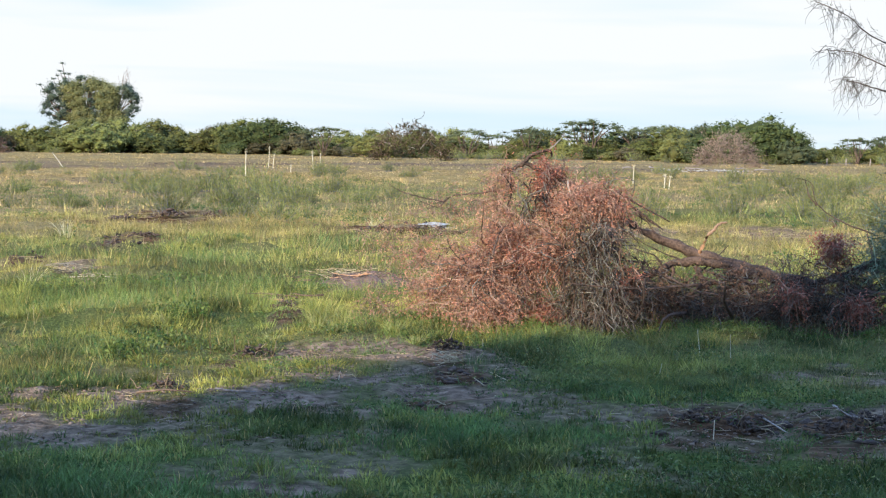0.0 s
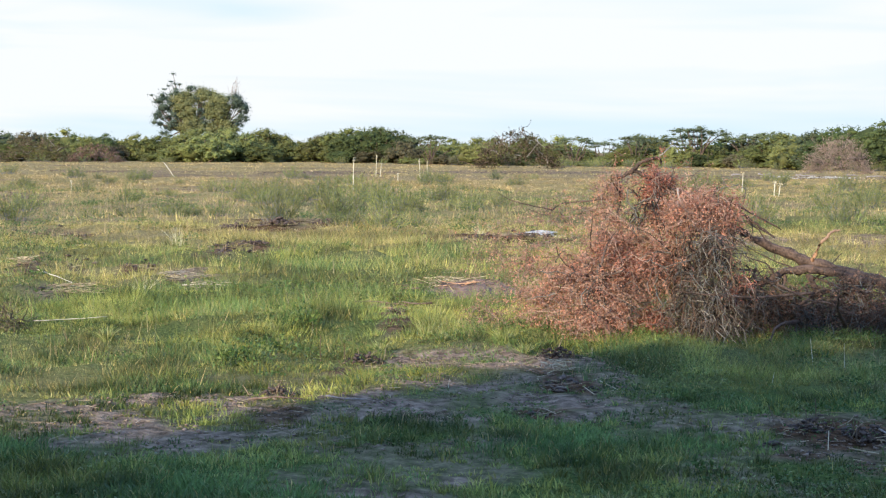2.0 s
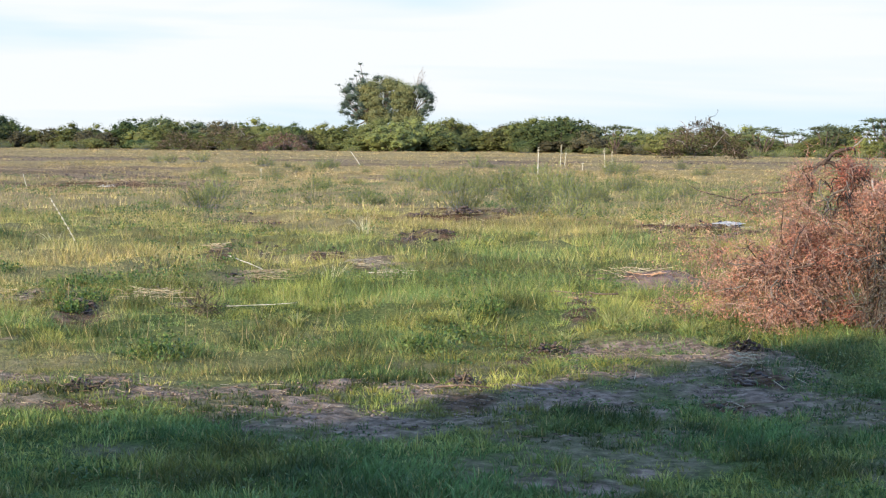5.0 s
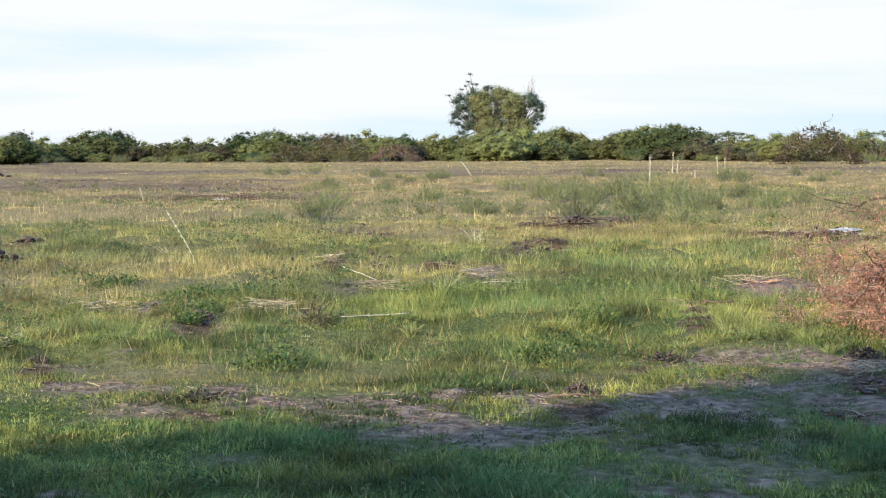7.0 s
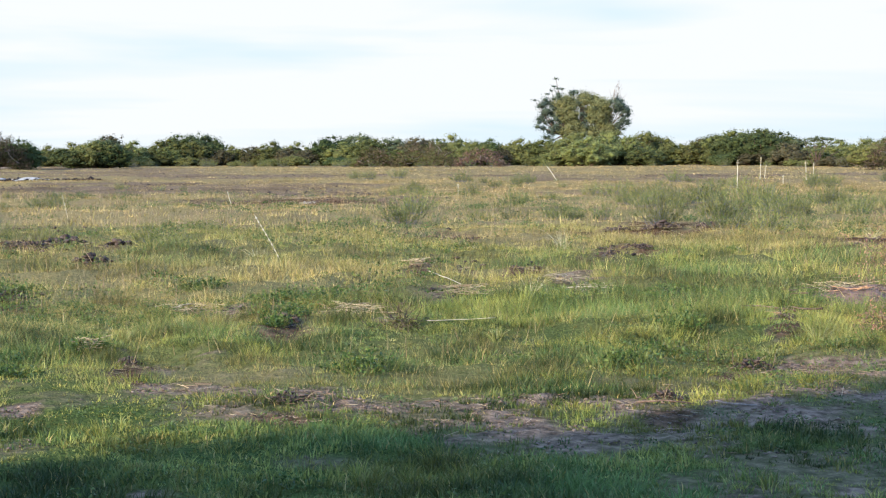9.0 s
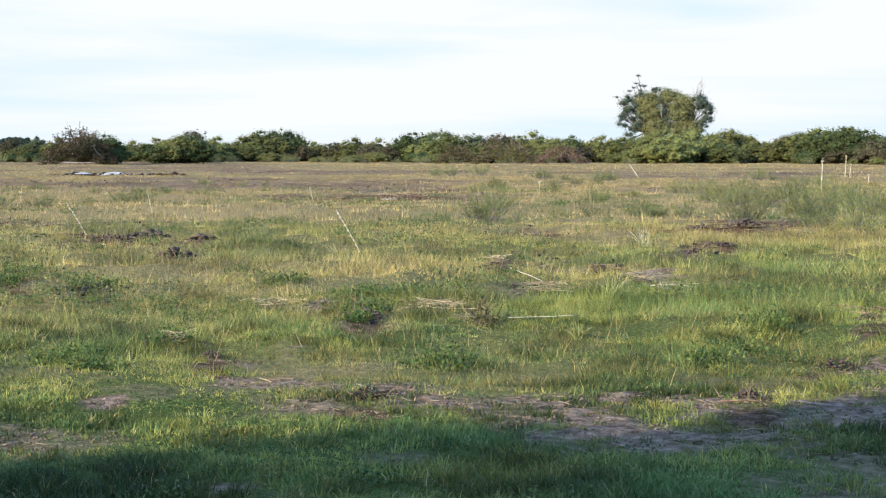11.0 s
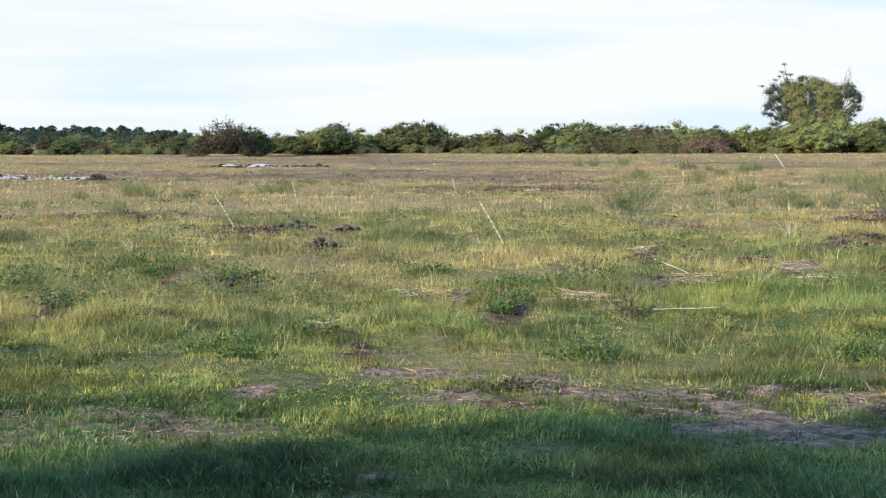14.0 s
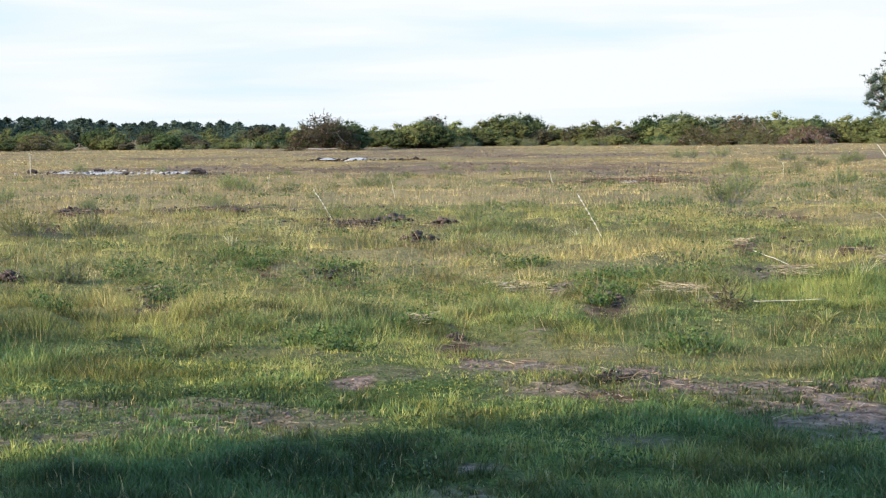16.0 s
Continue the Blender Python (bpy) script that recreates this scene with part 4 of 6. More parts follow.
# ---------------------------------------------------------------- dead brush
def twig_spray(clumps, reach, droop, radius, leaves_each, leaf, tints, leaf_tints):
    """Thin curved twigs inside ellipsoid clumps, with small leaves along them: (twigs, leaves)."""
    paths, radii, cols, lv = [], [], [], []
    for c, r, count in clumps:
        c, r = np.asarray(c, float), np.asarray(r, float)
        start = c + unit(rng.normal(size=(count, 3))) * rng.uniform(0, 0.85, (count, 1)) * r
        way = unit(rng.normal(size=(count, 3)) + (start - c) / r * 0.5)
        way[:, 2] -= droop
        way = unit(way)
        L = reach * rng.uniform(0.5, 1.4, (count, 1))
        s = np.linspace(0, 1, 5)
        wig = np.cumsum(rng.normal(0, 0.22, (count, 5, 3)), axis=1)
        p = start[:, None] + (way[:, None] * s[:, None] + wig * 0.5) * L[:, None]
        p[..., 2] -= droop * 0.5 * (s ** 2) * L
        p[..., 2] = np.maximum(p[..., 2], 0.0)
        paths.append(p)
        radii.append(radius * np.linspace(1, 0.4, 5)[None] * rng.uniform(0.6, 1.5, (count, 1)))
        cols.append(tints[rng.integers(0, len(tints), count)] * rng.uniform(0.5, 1.5, (count, 1)))
        if leaves_each:
            k = rng.uniform(0.2, 1, (count, leaves_each)) * 3.99
            i = k.astype(int)
            w = (k - i)[..., None]
            rows = np.arange(count)[:, None]
            q = p[rows, i] * (1 - w) + p[rows, i + 1] * w + rng.normal(0, 0.02, (count, leaves_each, 3))
            lv.append(q.reshape(-1, 3))
    twigs = tubes(np.concatenate(paths), np.concatenate(radii), 3, np.concatenate(cols))
    if not lv:
        return twigs, None
    q = np.concatenate(lv)
    q[:, 2] = np.maximum(q[:, 2], 0.01)
    n = len(q)
    m = n // leaves_each
    t = np.repeat(leaf_tints[rng.integers(0, len(leaf_tints), m)] * rng.uniform(0.55, 1.4, (m, 1)), leaves_each, 0) * rng.uniform(0.85, 1.15, (n, 1))
    return twigs, leaf_cards(q, leaf * rng.uniform(0.6, 1.5, n), leaf * 0.45 * rng.uniform(0.6, 1.3, n), t, 0.0, 3)


def limb(name, points, r0, r1, parent, material=BARK, label="", knots=0.12):
    line = bend(points, 5)
    k = len(line)
    rad = np.linspace(r0, r1, k) * (1 + knots * rng.normal(size=k))
    rad[-1] *= 0.55
    line = line + rng.normal(0, min(0.006, 0.25 * r0), line.shape)
    v, f, _ = tubes(line[None], rad[None], 9)
    n = len(v)
    v = np.concatenate([v, line[:1], line[-1:]])
    a, c = np.arange(9), np.arange(n - 9, n)
    caps = np.concatenate([np.stack([np.full(9, n), np.roll(a, -1), a], 1), np.stack([np.full(9, n + 1), c, np.roll(c, -1)], 1)])
    return put(name, raw_mesh(name, v, [f[0], caps], None, True), material, parent, label)


RED_LEAF = np.array([(0.43, 0.205, 0.138), (0.38, 0.160, 0.105), (0.44, 0.245, 0.168), (0.32, 0.19, 0.14)])
RUSTY_BROWN = np.array([(0.36, 0.20, 0.135), (0.30, 0.165, 0.115), (0.25, 0.17, 0.135)])
RUST_LEAF = np.array([(0.27, 0.088, 0.058), (0.33, 0.125, 0.085), (0.22, 0.09, 0.065)])
BROWN_LEAF = np.array([(0.34, 0.22, 0.16), (0.42, 0.27, 0.19), (0.27, 0.19, 0.15)])
GREY_TWIG = np.array([(0.14, 0.120, 0.102), (0.225, 0.205, 0.178), (0.075, 0.058, 0.047), (0.14, 0.085, 0.06)])
BROWN_TWIG = np.array([(0.23, 0.15, 0.115), (0.31, 0.21, 0.16)])
GREEN_TWIG = np.array([(0.11, 0.145, 0.09), (0.155, 0.185, 0.125)])


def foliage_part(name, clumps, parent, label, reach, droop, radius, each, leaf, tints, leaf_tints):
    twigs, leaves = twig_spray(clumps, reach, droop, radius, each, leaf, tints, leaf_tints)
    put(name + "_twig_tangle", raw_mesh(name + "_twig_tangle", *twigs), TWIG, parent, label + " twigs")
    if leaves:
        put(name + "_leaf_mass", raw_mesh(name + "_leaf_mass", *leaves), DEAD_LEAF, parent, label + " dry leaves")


felled = thing("felled_tree", (0, 0, 0), "felled thorn tree with rust-red dead leaves and forked dark limbs", "dead tree")
main_limb = limb("main_limb", [(3.10, 13.21, 0.38), (2.62, 13.3, 0.50), (2.26, 13.35, 0.60), (2.03, 13.39, 0.68), (1.66, 13.44, 0.84), (1.38, 13.5, 1.05), (1.10, 13.5, 1.20)], 0.054, 0.024, felled, DARK_BARK)
limb("lower_limb", [(2.66, 13.25, 0.46), (2.26, 13.3, 0.56), (1.99, 13.30, 0.54), (1.65, 13.30, 0.38), (1.40, 13.30, 0.18)], 0.044, 0.021, felled, DARK_BARK)
# stub wood is a brighter orange, so sunlight on it is in the colour
limb("broken_stub", [(2.20, 13.34, 0.62), (2.25, 13.33, 0.74), (2.31, 13.32, 0.82), (2.36, 13.32, 0.875), (2.42, 13.31, 0.885)], 0.017, 0.008, main_limb, BROKEN_WOOD, "broken stub in orange-brown, brightened as if sunlit", 0.05)
upper_limb = limb("upper_limb", [(1.25, 13.5, 1.10), (1.0, 13.5, 1.26), (0.77, 13.51, 1.34), (0.66, 13.5, 1.30), (0.58, 13.5, 1.29)], 0.024, 0.012, felled, DARK_BARK)
limb("crooked_limb", [(0.74, 13.5, 1.34), (0.85, 13.5, 1.43), (0.96, 13.48, 1.46), (0.99, 13.48, 1.40)], 0.018, 0.008, upper_limb, DARK_BARK)
limb("bare_branch", [(0.97, 13.5, 1.47), (1.01, 13.5, 1.50), (1.06, 13.55, 1.55), (1.10, 13.6, 1.61)], 0.005, 0.002, felled, PALE_BARK)
limb("bare_branch", [(0.58, 13.5, 1.12), (0.4, 13.5, 1.10), (0.17, 13.53, 1.07), (0.05, 13.5, 0.98), (-0.1, 13.5, 1.03)], 0.008, 0.003, felled, DARK_BARK)
limb("bare_branch", [(0.1, 13.6, 1.02), (-0.1, 13.6, 1.06), (-0.25, 13.6, 1.10), (-0.36, 13.6, 1.16)], 0.006, 0.002, felled, DARK_BARK)
limb("broken_spike", [(1.52, 13.35, 1.12), (1.70, 13.3, 1.02), (1.95, 13.28, 0.89)], 0.011, 0.006, main_limb, DARK_BARK)
limb("broken_spike", [(1.62, 13.35, 1.02), (1.78, 13.3, 0.90), (1.90, 13.28, 0.82)], 0.014, 0.007, main_limb, DARK_BARK)
limb("bare_branch", [(0.64, 13.5, 1.30), (0.66, 13.48, 1.12), (0.63, 13.45, 0.95), (0.70, 13.4, 0.75)], 0.008, 0.004, felled, DARK_BARK)
limb("pale_stick", [(1.10, 13.2, 1.22), (1.13, 13.2, 1.10), (1.20, 13.2, 0.98)], 0.008, 0.006, felled, PALE_BARK)
for k in range(26):
    foot = np.array([rng.uniform(0.2, 2.3), 13.3 + rng.normal(0, 0.25), rng.uniform(0.1, 0.7)])
    tip = foot + rng.normal(0, 1, 3) * [0.26, 0.2, 0.2]
    tip[2] = max(tip[2], 0.03)
    limb("side_branch", [foot, (foot + tip) / 2 + rng.normal(0, 0.06, 3), tip], 0.009, 0.003, felled, DARK_BARK)
for k in range(9):
    x = rng.uniform(1.65, 2.3)
    limb("side_branch", [(x, 13.3, 0.52), (x + rng.normal(0, 0.06), 13.28, 0.3), (x + rng.normal(0, 0.15), 13.25, 0.05)], 0.016, 0.006, felled, DARK_BARK)
foliage_part("rust", [
    ((0.95, 13.5, 1.26), (0.15, 0.18, 0.15), 150), ((0.97, 13.5, 1.02), (0.17, 0.2, 0.2), 110), ((0.95, 13.15, 0.12), (0.22, 0.2, 0.12), 140), ((0.7, 13.3, 0.6), (0.3, 0.3, 0.2), 160), ((1.56, 13.0, 0.48), (0.16, 0.16, 0.20), 36), ((1.45, 13.25, 1.1), (0.14, 0.2, 0.06), 50),
], felled, "deep rust-red", 0.16, 0.3, 0.003, 24, 0.021, BROWN_TWIG, RUST_LEAF)
foliage_part("salmon", [
    ((0.62, 13.4, 0.78), (0.30, 0.35, 0.22), 280), ((0.30, 13.4, 0.48), (0.38, 0.40, 0.36), 400), ((0.65, 13.25, 0.40), (0.45, 0.40, 0.36), 620), ((1.0, 13.3, 0.62), (0.36, 0.40, 0.36), 620),
    ((0.0, 13.4, 0.28), (0.32, 0.40, 0.26), 150), ((1.22, 13.25, 1.04), (0.27, 0.32, 0.17), 440), ((1.46, 13.3, 0.98), (0.20, 0.28, 0.14), 160), ((0.45, 13.1, 0.18), (0.5, 0.3, 0.16), 280), ((-0.1, 13.6, 0.6), (0.22, 0.4, 0.30), 70), ((0.55, 13.5, 1.02), (0.2, 0.3, 0.1), 60), ((0.62, 13.5, 1.22), (0.09, 0.12, 0.08), 60),
], felled, "salmon-brown", 0.20, 0.25, 0.0025, 22, 0.020, BROWN_TWIG, RED_LEAF)
# grey twigs; tints lowered so shade in the gaps is part of them
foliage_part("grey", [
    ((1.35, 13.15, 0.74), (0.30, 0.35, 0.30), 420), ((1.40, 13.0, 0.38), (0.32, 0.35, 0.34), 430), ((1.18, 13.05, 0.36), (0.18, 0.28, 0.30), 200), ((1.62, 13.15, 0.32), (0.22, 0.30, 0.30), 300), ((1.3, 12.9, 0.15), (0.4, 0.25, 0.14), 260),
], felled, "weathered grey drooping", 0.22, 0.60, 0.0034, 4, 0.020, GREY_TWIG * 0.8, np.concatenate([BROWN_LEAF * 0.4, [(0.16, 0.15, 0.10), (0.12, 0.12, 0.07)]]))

foliage_part("wispy", [
    ((-0.35, 13.5, 0.70), (0.35, 0.4, 0.45), 90), ((0.15, 13.5, 0.98), (0.45, 0.3, 0.2), 90), ((0.5, 13.5, 1.2), (0.35, 0.3, 0.15), 50), ((1.3, 13.5, 1.2), (0.3, 0.3, 0.15), 40), ((-0.4, 13.3, 0.2), (0.3, 0.4, 0.15), 70),
], felled, "thin brown", 0.20, 0.1, 0.0022, 6, 0.02, BROWN_TWIG * 0.7, RED_LEAF)

# coarse dark twigs; their lowered tint also stands for shade inside the pile
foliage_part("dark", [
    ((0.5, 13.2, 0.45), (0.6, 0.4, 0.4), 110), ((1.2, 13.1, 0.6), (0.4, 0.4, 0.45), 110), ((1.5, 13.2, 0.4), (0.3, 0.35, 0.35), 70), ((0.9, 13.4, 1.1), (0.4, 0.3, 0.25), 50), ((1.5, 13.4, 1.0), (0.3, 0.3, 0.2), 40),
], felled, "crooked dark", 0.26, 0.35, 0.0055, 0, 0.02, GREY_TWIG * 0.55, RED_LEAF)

low_brush = thing("brush_heap", (0, 0, 0), "low heap of cut dark brown thorn branches on the grass", "brush pile")
for k in range(40):
    foot = np.array([rng.uniform(2.0, 4.2), 13.1 + rng.normal(0, 0.25), rng.uniform(0.05, 0.5)])
    tip = foot + rng.normal(0, 1, 3) * [0.5, 0.3, 0.22]
    tip[2] = max(tip[2], 0.03)
    limb("cut_branch", [foot, (foot + tip) / 2 + rng.normal(0, 0.07, 3), tip], rng.uniform(0.008, 0.022), 0.004, low_brush, DARK_BARK)
limb("cut_branch", [(4.3, 13.0, 0.72), (3.66, 13.05, 0.60), (3.29, 13.1, 0.46), (2.8, 13.1, 0.30)], 0.05, 0.025, low_brush, DARK_BARK)
limb("cut_branch", [(3.6, 13.1, 0.80), (3.27, 13.1, 0.93), (3.10, 13.1, 1.06), (3.05, 13.1, 1.22), (2.92, 13.1, 1.26)], 0.006, 0.002, low_brush, DARK_BARK)
limb("cut_branch", [(3.10, 13.1, 1.04), (3.04, 13.1, 1.12), (3.0, 13.1, 1.25)], 0.007, 0.003, low_brush, DARK_BARK)
# twig and leaf tints are cut down to put the heap's shade in
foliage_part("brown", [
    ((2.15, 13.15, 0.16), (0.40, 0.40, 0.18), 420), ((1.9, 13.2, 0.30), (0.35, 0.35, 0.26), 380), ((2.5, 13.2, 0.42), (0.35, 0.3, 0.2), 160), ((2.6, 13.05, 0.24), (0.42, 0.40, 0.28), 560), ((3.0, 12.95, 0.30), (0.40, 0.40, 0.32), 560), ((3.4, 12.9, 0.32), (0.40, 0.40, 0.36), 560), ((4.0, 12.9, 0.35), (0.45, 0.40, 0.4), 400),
], low_brush, "shade-darkened brown", 0.24, 0.4, 0.0034, 10, 0.024, GREY_TWIG * 0.62, RUSTY_BROWN * 0.5)
foliage_part("rust", [((3.22, 13.0, 0.72), (0.16, 0.15, 0.12), 130), ((3.32, 12.6, 0.28), (0.14, 0.1, 0.1), 90), ((2.85, 12.7, 0.35), (0.14, 0.1, 0.12), 70)], low_brush, "dark rust", 0.14, 0.3, 0.003, 12, 0.028, BROWN_TWIG, RUST_LEAF)
foliage_part("green", [((3.75, 12.9, 0.55), (0.32, 0.30, 0.36), 420), ((3.7, 12.8, 0.85), (0.26, 0.3, 0.2), 130), ((4.05, 12.9, 1.0), (0.34, 0.3, 0.36), 340)], low_brush, "grey-green feathery", 0.34, 0.2, 0.0035, 5, 0.03, GREEN_TWIG, GREEN_TWIG)

# weeping tree whose bare twigs hang in from the side
weeper = thing("weeping_tree", (5.4, 13.3, 0), "thin weeping thorn tree with nearly bare hanging twigs", "tree")
at = np.array([5.4, 13.3, 0.0])
limb("trunk", [(0, 0, -0.1), (0.1, 0, 0.8), (-0.05, 0.05, 1.7), (0.05, 0, 2.6), (0, 0, 4.2)], 0.11, 0.04, weeper)
boughs = [
    [(5.35, 13.3, 2.2), (4.4, 12.9, 2.1), (3.47, 12.6, 2.32), (3.2, 12.65, 2.52), (2.95, 12.7, 2.64)], [(5.35, 13.3, 2.0), (4.3, 12.9, 1.9), (3.48, 12.6, 2.14), (3.25, 12.62, 2.24), (3.05, 12.7, 2.26)],
    [(5.35, 13.3, 1.8), (4.3, 12.9, 1.75), (3.5, 12.6, 1.94), (3.3, 12.62, 2.0), (3.18, 12.65, 2.03)], [(5.4, 13.3, 3.0), (4.5, 13, 3.1), (3.6, 12.8, 2.95), (3.0, 12.8, 2.85)],
    [(5.4, 13.3, 3.2), (5.0, 12.6, 3.4), (4.2, 12.2, 3.0)], [(5.4, 13.3, 3.2), (5.9, 13.9, 3.6), (6.6, 14.2, 3.0)],
]
hung = []
for line in boughs:
    bough = limb("bough", np.array(line) - at, 0.0085, 0.0025, weeper, BARK)
    q = bend(line, 6)[8:] - at
    n = 130
    roots = q[rng.integers(0, len(q), n)] + rng.normal(0, 0.02, (n, 3))
    ends = roots + rng.normal(0, 0.055, (n, 3)) + np.stack([rng.uniform(-0.10, 0.04, n), np.zeros(n), rng.uniform(-0.20, 0.06, n)], 1)
    p, r = limbs_to(roots, ends, 0.0020, 0.0009, 5, 0.2)
    put("twig_tangle", raw_mesh("twig_tangle", *tubes(p, r, 3, np.repeat([[0.11, 0.095, 0.08]], n, 0))), TWIG, bough)
    hung.append(p)
p = np.concatenate(hung)
q = p.reshape(-1, 3)[rng.integers(0, p.shape[0] * 5, 420)] + rng.normal(0, 0.012, (420, 3))
put("sparse_leaf_mass", raw_mesh("sparse_leaf_mass", *leaf_cards(q, 0.018, 0.006, np.repeat(GREEN_TWIG[:1], 420, 0) * rng.uniform(0.6, 1.4, (420, 1)))), DEAD_LEAF, weeper)


def brush_pile(bearing, d, wide, high, label, leaf_tints, twig_tints, count=650, name="brush_pile"):
    x, y = polar(bearing, d)
    ob = thing(name, (x, y, 0), label, "brush pile", "heaped brush round the field", -bearing)
    clumps = []
    for k in range(32):
        u = -0.95 + 1.9 * (k + rng.uniform(0, 1)) / 32
        top = high * (1 - abs(u) ** 2.4) * 0.92
        clumps.append(((u * wide / 2, rng.normal(0, wide * 0.12) * (1 - u * u) ** 0.5, top * (0.25 + 0.62 * ((k * 7) % 5) / 4)), (wide * 0.11, wide * 0.11, high * 0.14), count // 32))
    bare = name == "dead_bush"
    twigs, leaves = twig_spray(clumps, (0.24 if bare else 0.16) * high, 0.15, 0.010 if bare else 0.016, 4 if bare else 14, 0.08 if bare else 0.13, twig_tints * 0.62, leaf_tints)
    put("twig_tangle", raw_mesh("twig_tangle", *twigs), TWIG, ob)
    put("leaf_mass", raw_mesh("leaf_mass", *leaves), LEAF, ob)
    for _ in range(11):
        u = rng.uniform(-0.8, 0.8)
        foot = np.array([u * wide / 2, rng.normal(0, 0.4), high * (1 - abs(u) ** 2) * rng.uniform(0.2, 0.8)])
        tip = foot + rng.normal(0, 1, 3) * [0.09 * wide, 0.08 * wide, 0.12 * high] + [0, 0, 0.07 * high]
        tip[2] = max(tip[2], 0.05)
        limb("branch", [foot, (foot + tip) / 2 + rng.normal(0, 0.1, 3), tip], 0.035, 0.01, ob, BARK if bare else PALE_BARK)


OLIVE_BROWN = np.array([(0.092, 0.085, 0.034), (0.12, 0.10, 0.045), (0.072, 0.066, 0.03)])
brush_pile(-1.1, 150, 7.6, 4.0, "tall heap of cut brush with bare twigs on top", OLIVE_BROWN, BROWN_TWIG, 900)
brush_pile(-32.6, 172, 7.4, 4.1, "dark tall heap of cut scrub beside white ash", np.concatenate([OLIVE_BROWN * 0.65, DARK_GREEN * 0.75]), BROWN_TWIG * 0.8, 1400)
brush_pile(-17.7, 188, 8.0, 3.3, "olive-brown heap of cut brush", OLIVE_BROWN, BROWN_TWIG, 560)
brush_pile(-15.8, 186, 6.2, 2.4, "reddish heap of dead cut branches", BROWN_LEAF * 0.6, np.array([(0.22, 0.13, 0.10), (0.28, 0.19, 0.14)]), 520)
brush_pile(-19.5, 192, 5.0, 2.6, "dark olive heap of cut brush", OLIVE_BROWN, BROWN_TWIG, 500)
brush_pile(-42.3, 205, 6.0, 2.4, "distant brown heap of cut brush", OLIVE_BROWN, BROWN_TWIG, 500)
brush_pile(9.9, 125, 4.7, 2.95, "dead pinkish-grey leafless thorn bush", np.array([(0.30, 0.215, 0.17), (0.25, 0.18, 0.145)]), np.array([(0.40, 0.29, 0.235), (0.33, 0.25, 0.20)]), 1500, "dead_bush")


# ---------------------------------------------------------------- weeds, stalks and tussocks
def ground_at(x, y):
    return float(ground_height(np.array([x]), np.array([y]))[0])


def weed_mesh(seed):
    """Broom-like bush one metre high: fine upright stems set with short feathery leaves."""
    r = np.random.default_rng(seed)
    n, each = 60, 17
    a, d = r.uniform(0, 6.28, n), 0.34 * np.sqrt(r.uniform(0, 1, n))
    root = np.stack([d * np.cos(a), d * np.sin(a), np.zeros(n)], 1)
    out = np.stack([np.cos(a) * d * 1.2 + r.normal(0, 0.10, n), np.sin(a) * d * 1.2 + r.normal(0, 0.10, n), r.uniform(0.4, 1.0, n) * (1 - 1.2 * d)], 1)
    p, rad = limbs_to(root, root + out, 0.006, 0.002, 3, 0.04)
    who = np.repeat(np.arange(n), each)
    s = r.uniform(0.2, 1.0, n * each)[:, None]
    at = root[who] + out[who] * s
    way = unit(unit(out[who]) + r.normal(0, 0.5, (n * each, 3))) * r.uniform(0.07, 0.15, (n * each, 1))
    side = unit(np.cross(way, r.normal(size=(n * each, 3)))) * 0.009
    t = np.array([(0.185, 0.196, 0.062), (0.245, 0.238, 0.084), (0.145, 0.162, 0.048)])[r.integers(0, 3, n)][who] * r.uniform(0.75, 1.25, (n * each, 1))
    v = np.stack([at - side, at + side, at + way], 1).reshape(-1, 3)
    return tubes(p, rad, 3, np.full((n, 3), 0.14)), (v, [np.arange(3 * len(at)).reshape(-1, 3)], np.repeat(t, 3, 0))


weeds = []
for k in range(2):
    st, lf = weed_mesh(70 + k)
    weeds.append((raw_mesh("branching_stem", *st), raw_mesh("leaf_mass", *lf)))
weed_first = {}


def weed(x, y, size, kind):
    m = pose(x, y, ground_at(x, y) - 0.02, 0, 0, pick.uniform(0, 360))
    if kind in weed_first:
        return copy_thing(weed_first[kind], m @ Matrix.Diagonal((size / weed_first[kind].scale[0],) * 3 + (1,)))
    ob = thing("weed_bush", (x, y, ground_at(x, y) - 0.02), "feathery soft green weed bush in the field", "weed", "weed bushes in the field", 0, size)
    put("branching_stem", weeds[kind][0], TWIG, ob)
    put("leaf_mass", weeds[kind][1], LEAF, ob)
    weed_first[kind] = ob
    return ob


for x, y, h, many in [(-8.1, 45.6, 0.8, 4), (-4.9, 46.8, 0.95, 5), (-3.3, 40.5, 0.6, 3), (-2.1, 43.0, 0.7, 3), (10.0, 52.2, 0.8, 3), (13.0, 53.2, 0.8, 4), (14.9, 57.2, 1.0, 4), (16.3, 75.8, 1.0, 3),
                      (-14.3, 29.9, 0.42, 3), (-9.4, 52.4, 0.9, 5), (-7.2, 46.7, 0.75, 4), (-4.1, 40.4, 0.75, 5), (-11.9, 32.8, 0.4, 2), (-8.0, 36.4, 0.6, 3), (-33.3, 92.7, 1.1, 3),
                      (-11.8, 12.9, 0.42, 5), (-15.9, 25.6, 0.45, 4), (-13.9, 29.2, 0.42, 3), (-26.0, 36.8, 0.7, 5), (-12.6, 15.0, 0.3, 3), (-24.0, 40.0, 0.6, 4)]:
    for k in range(many):
        spread = 0.75 * h * k ** 0.5
        weed(x + pick.uniform(-1, 1) * spread * 2.2, y + pick.uniform(-1, 1) * spread * 2, h * pick.uniform(0.5, 1.05), k % 2)


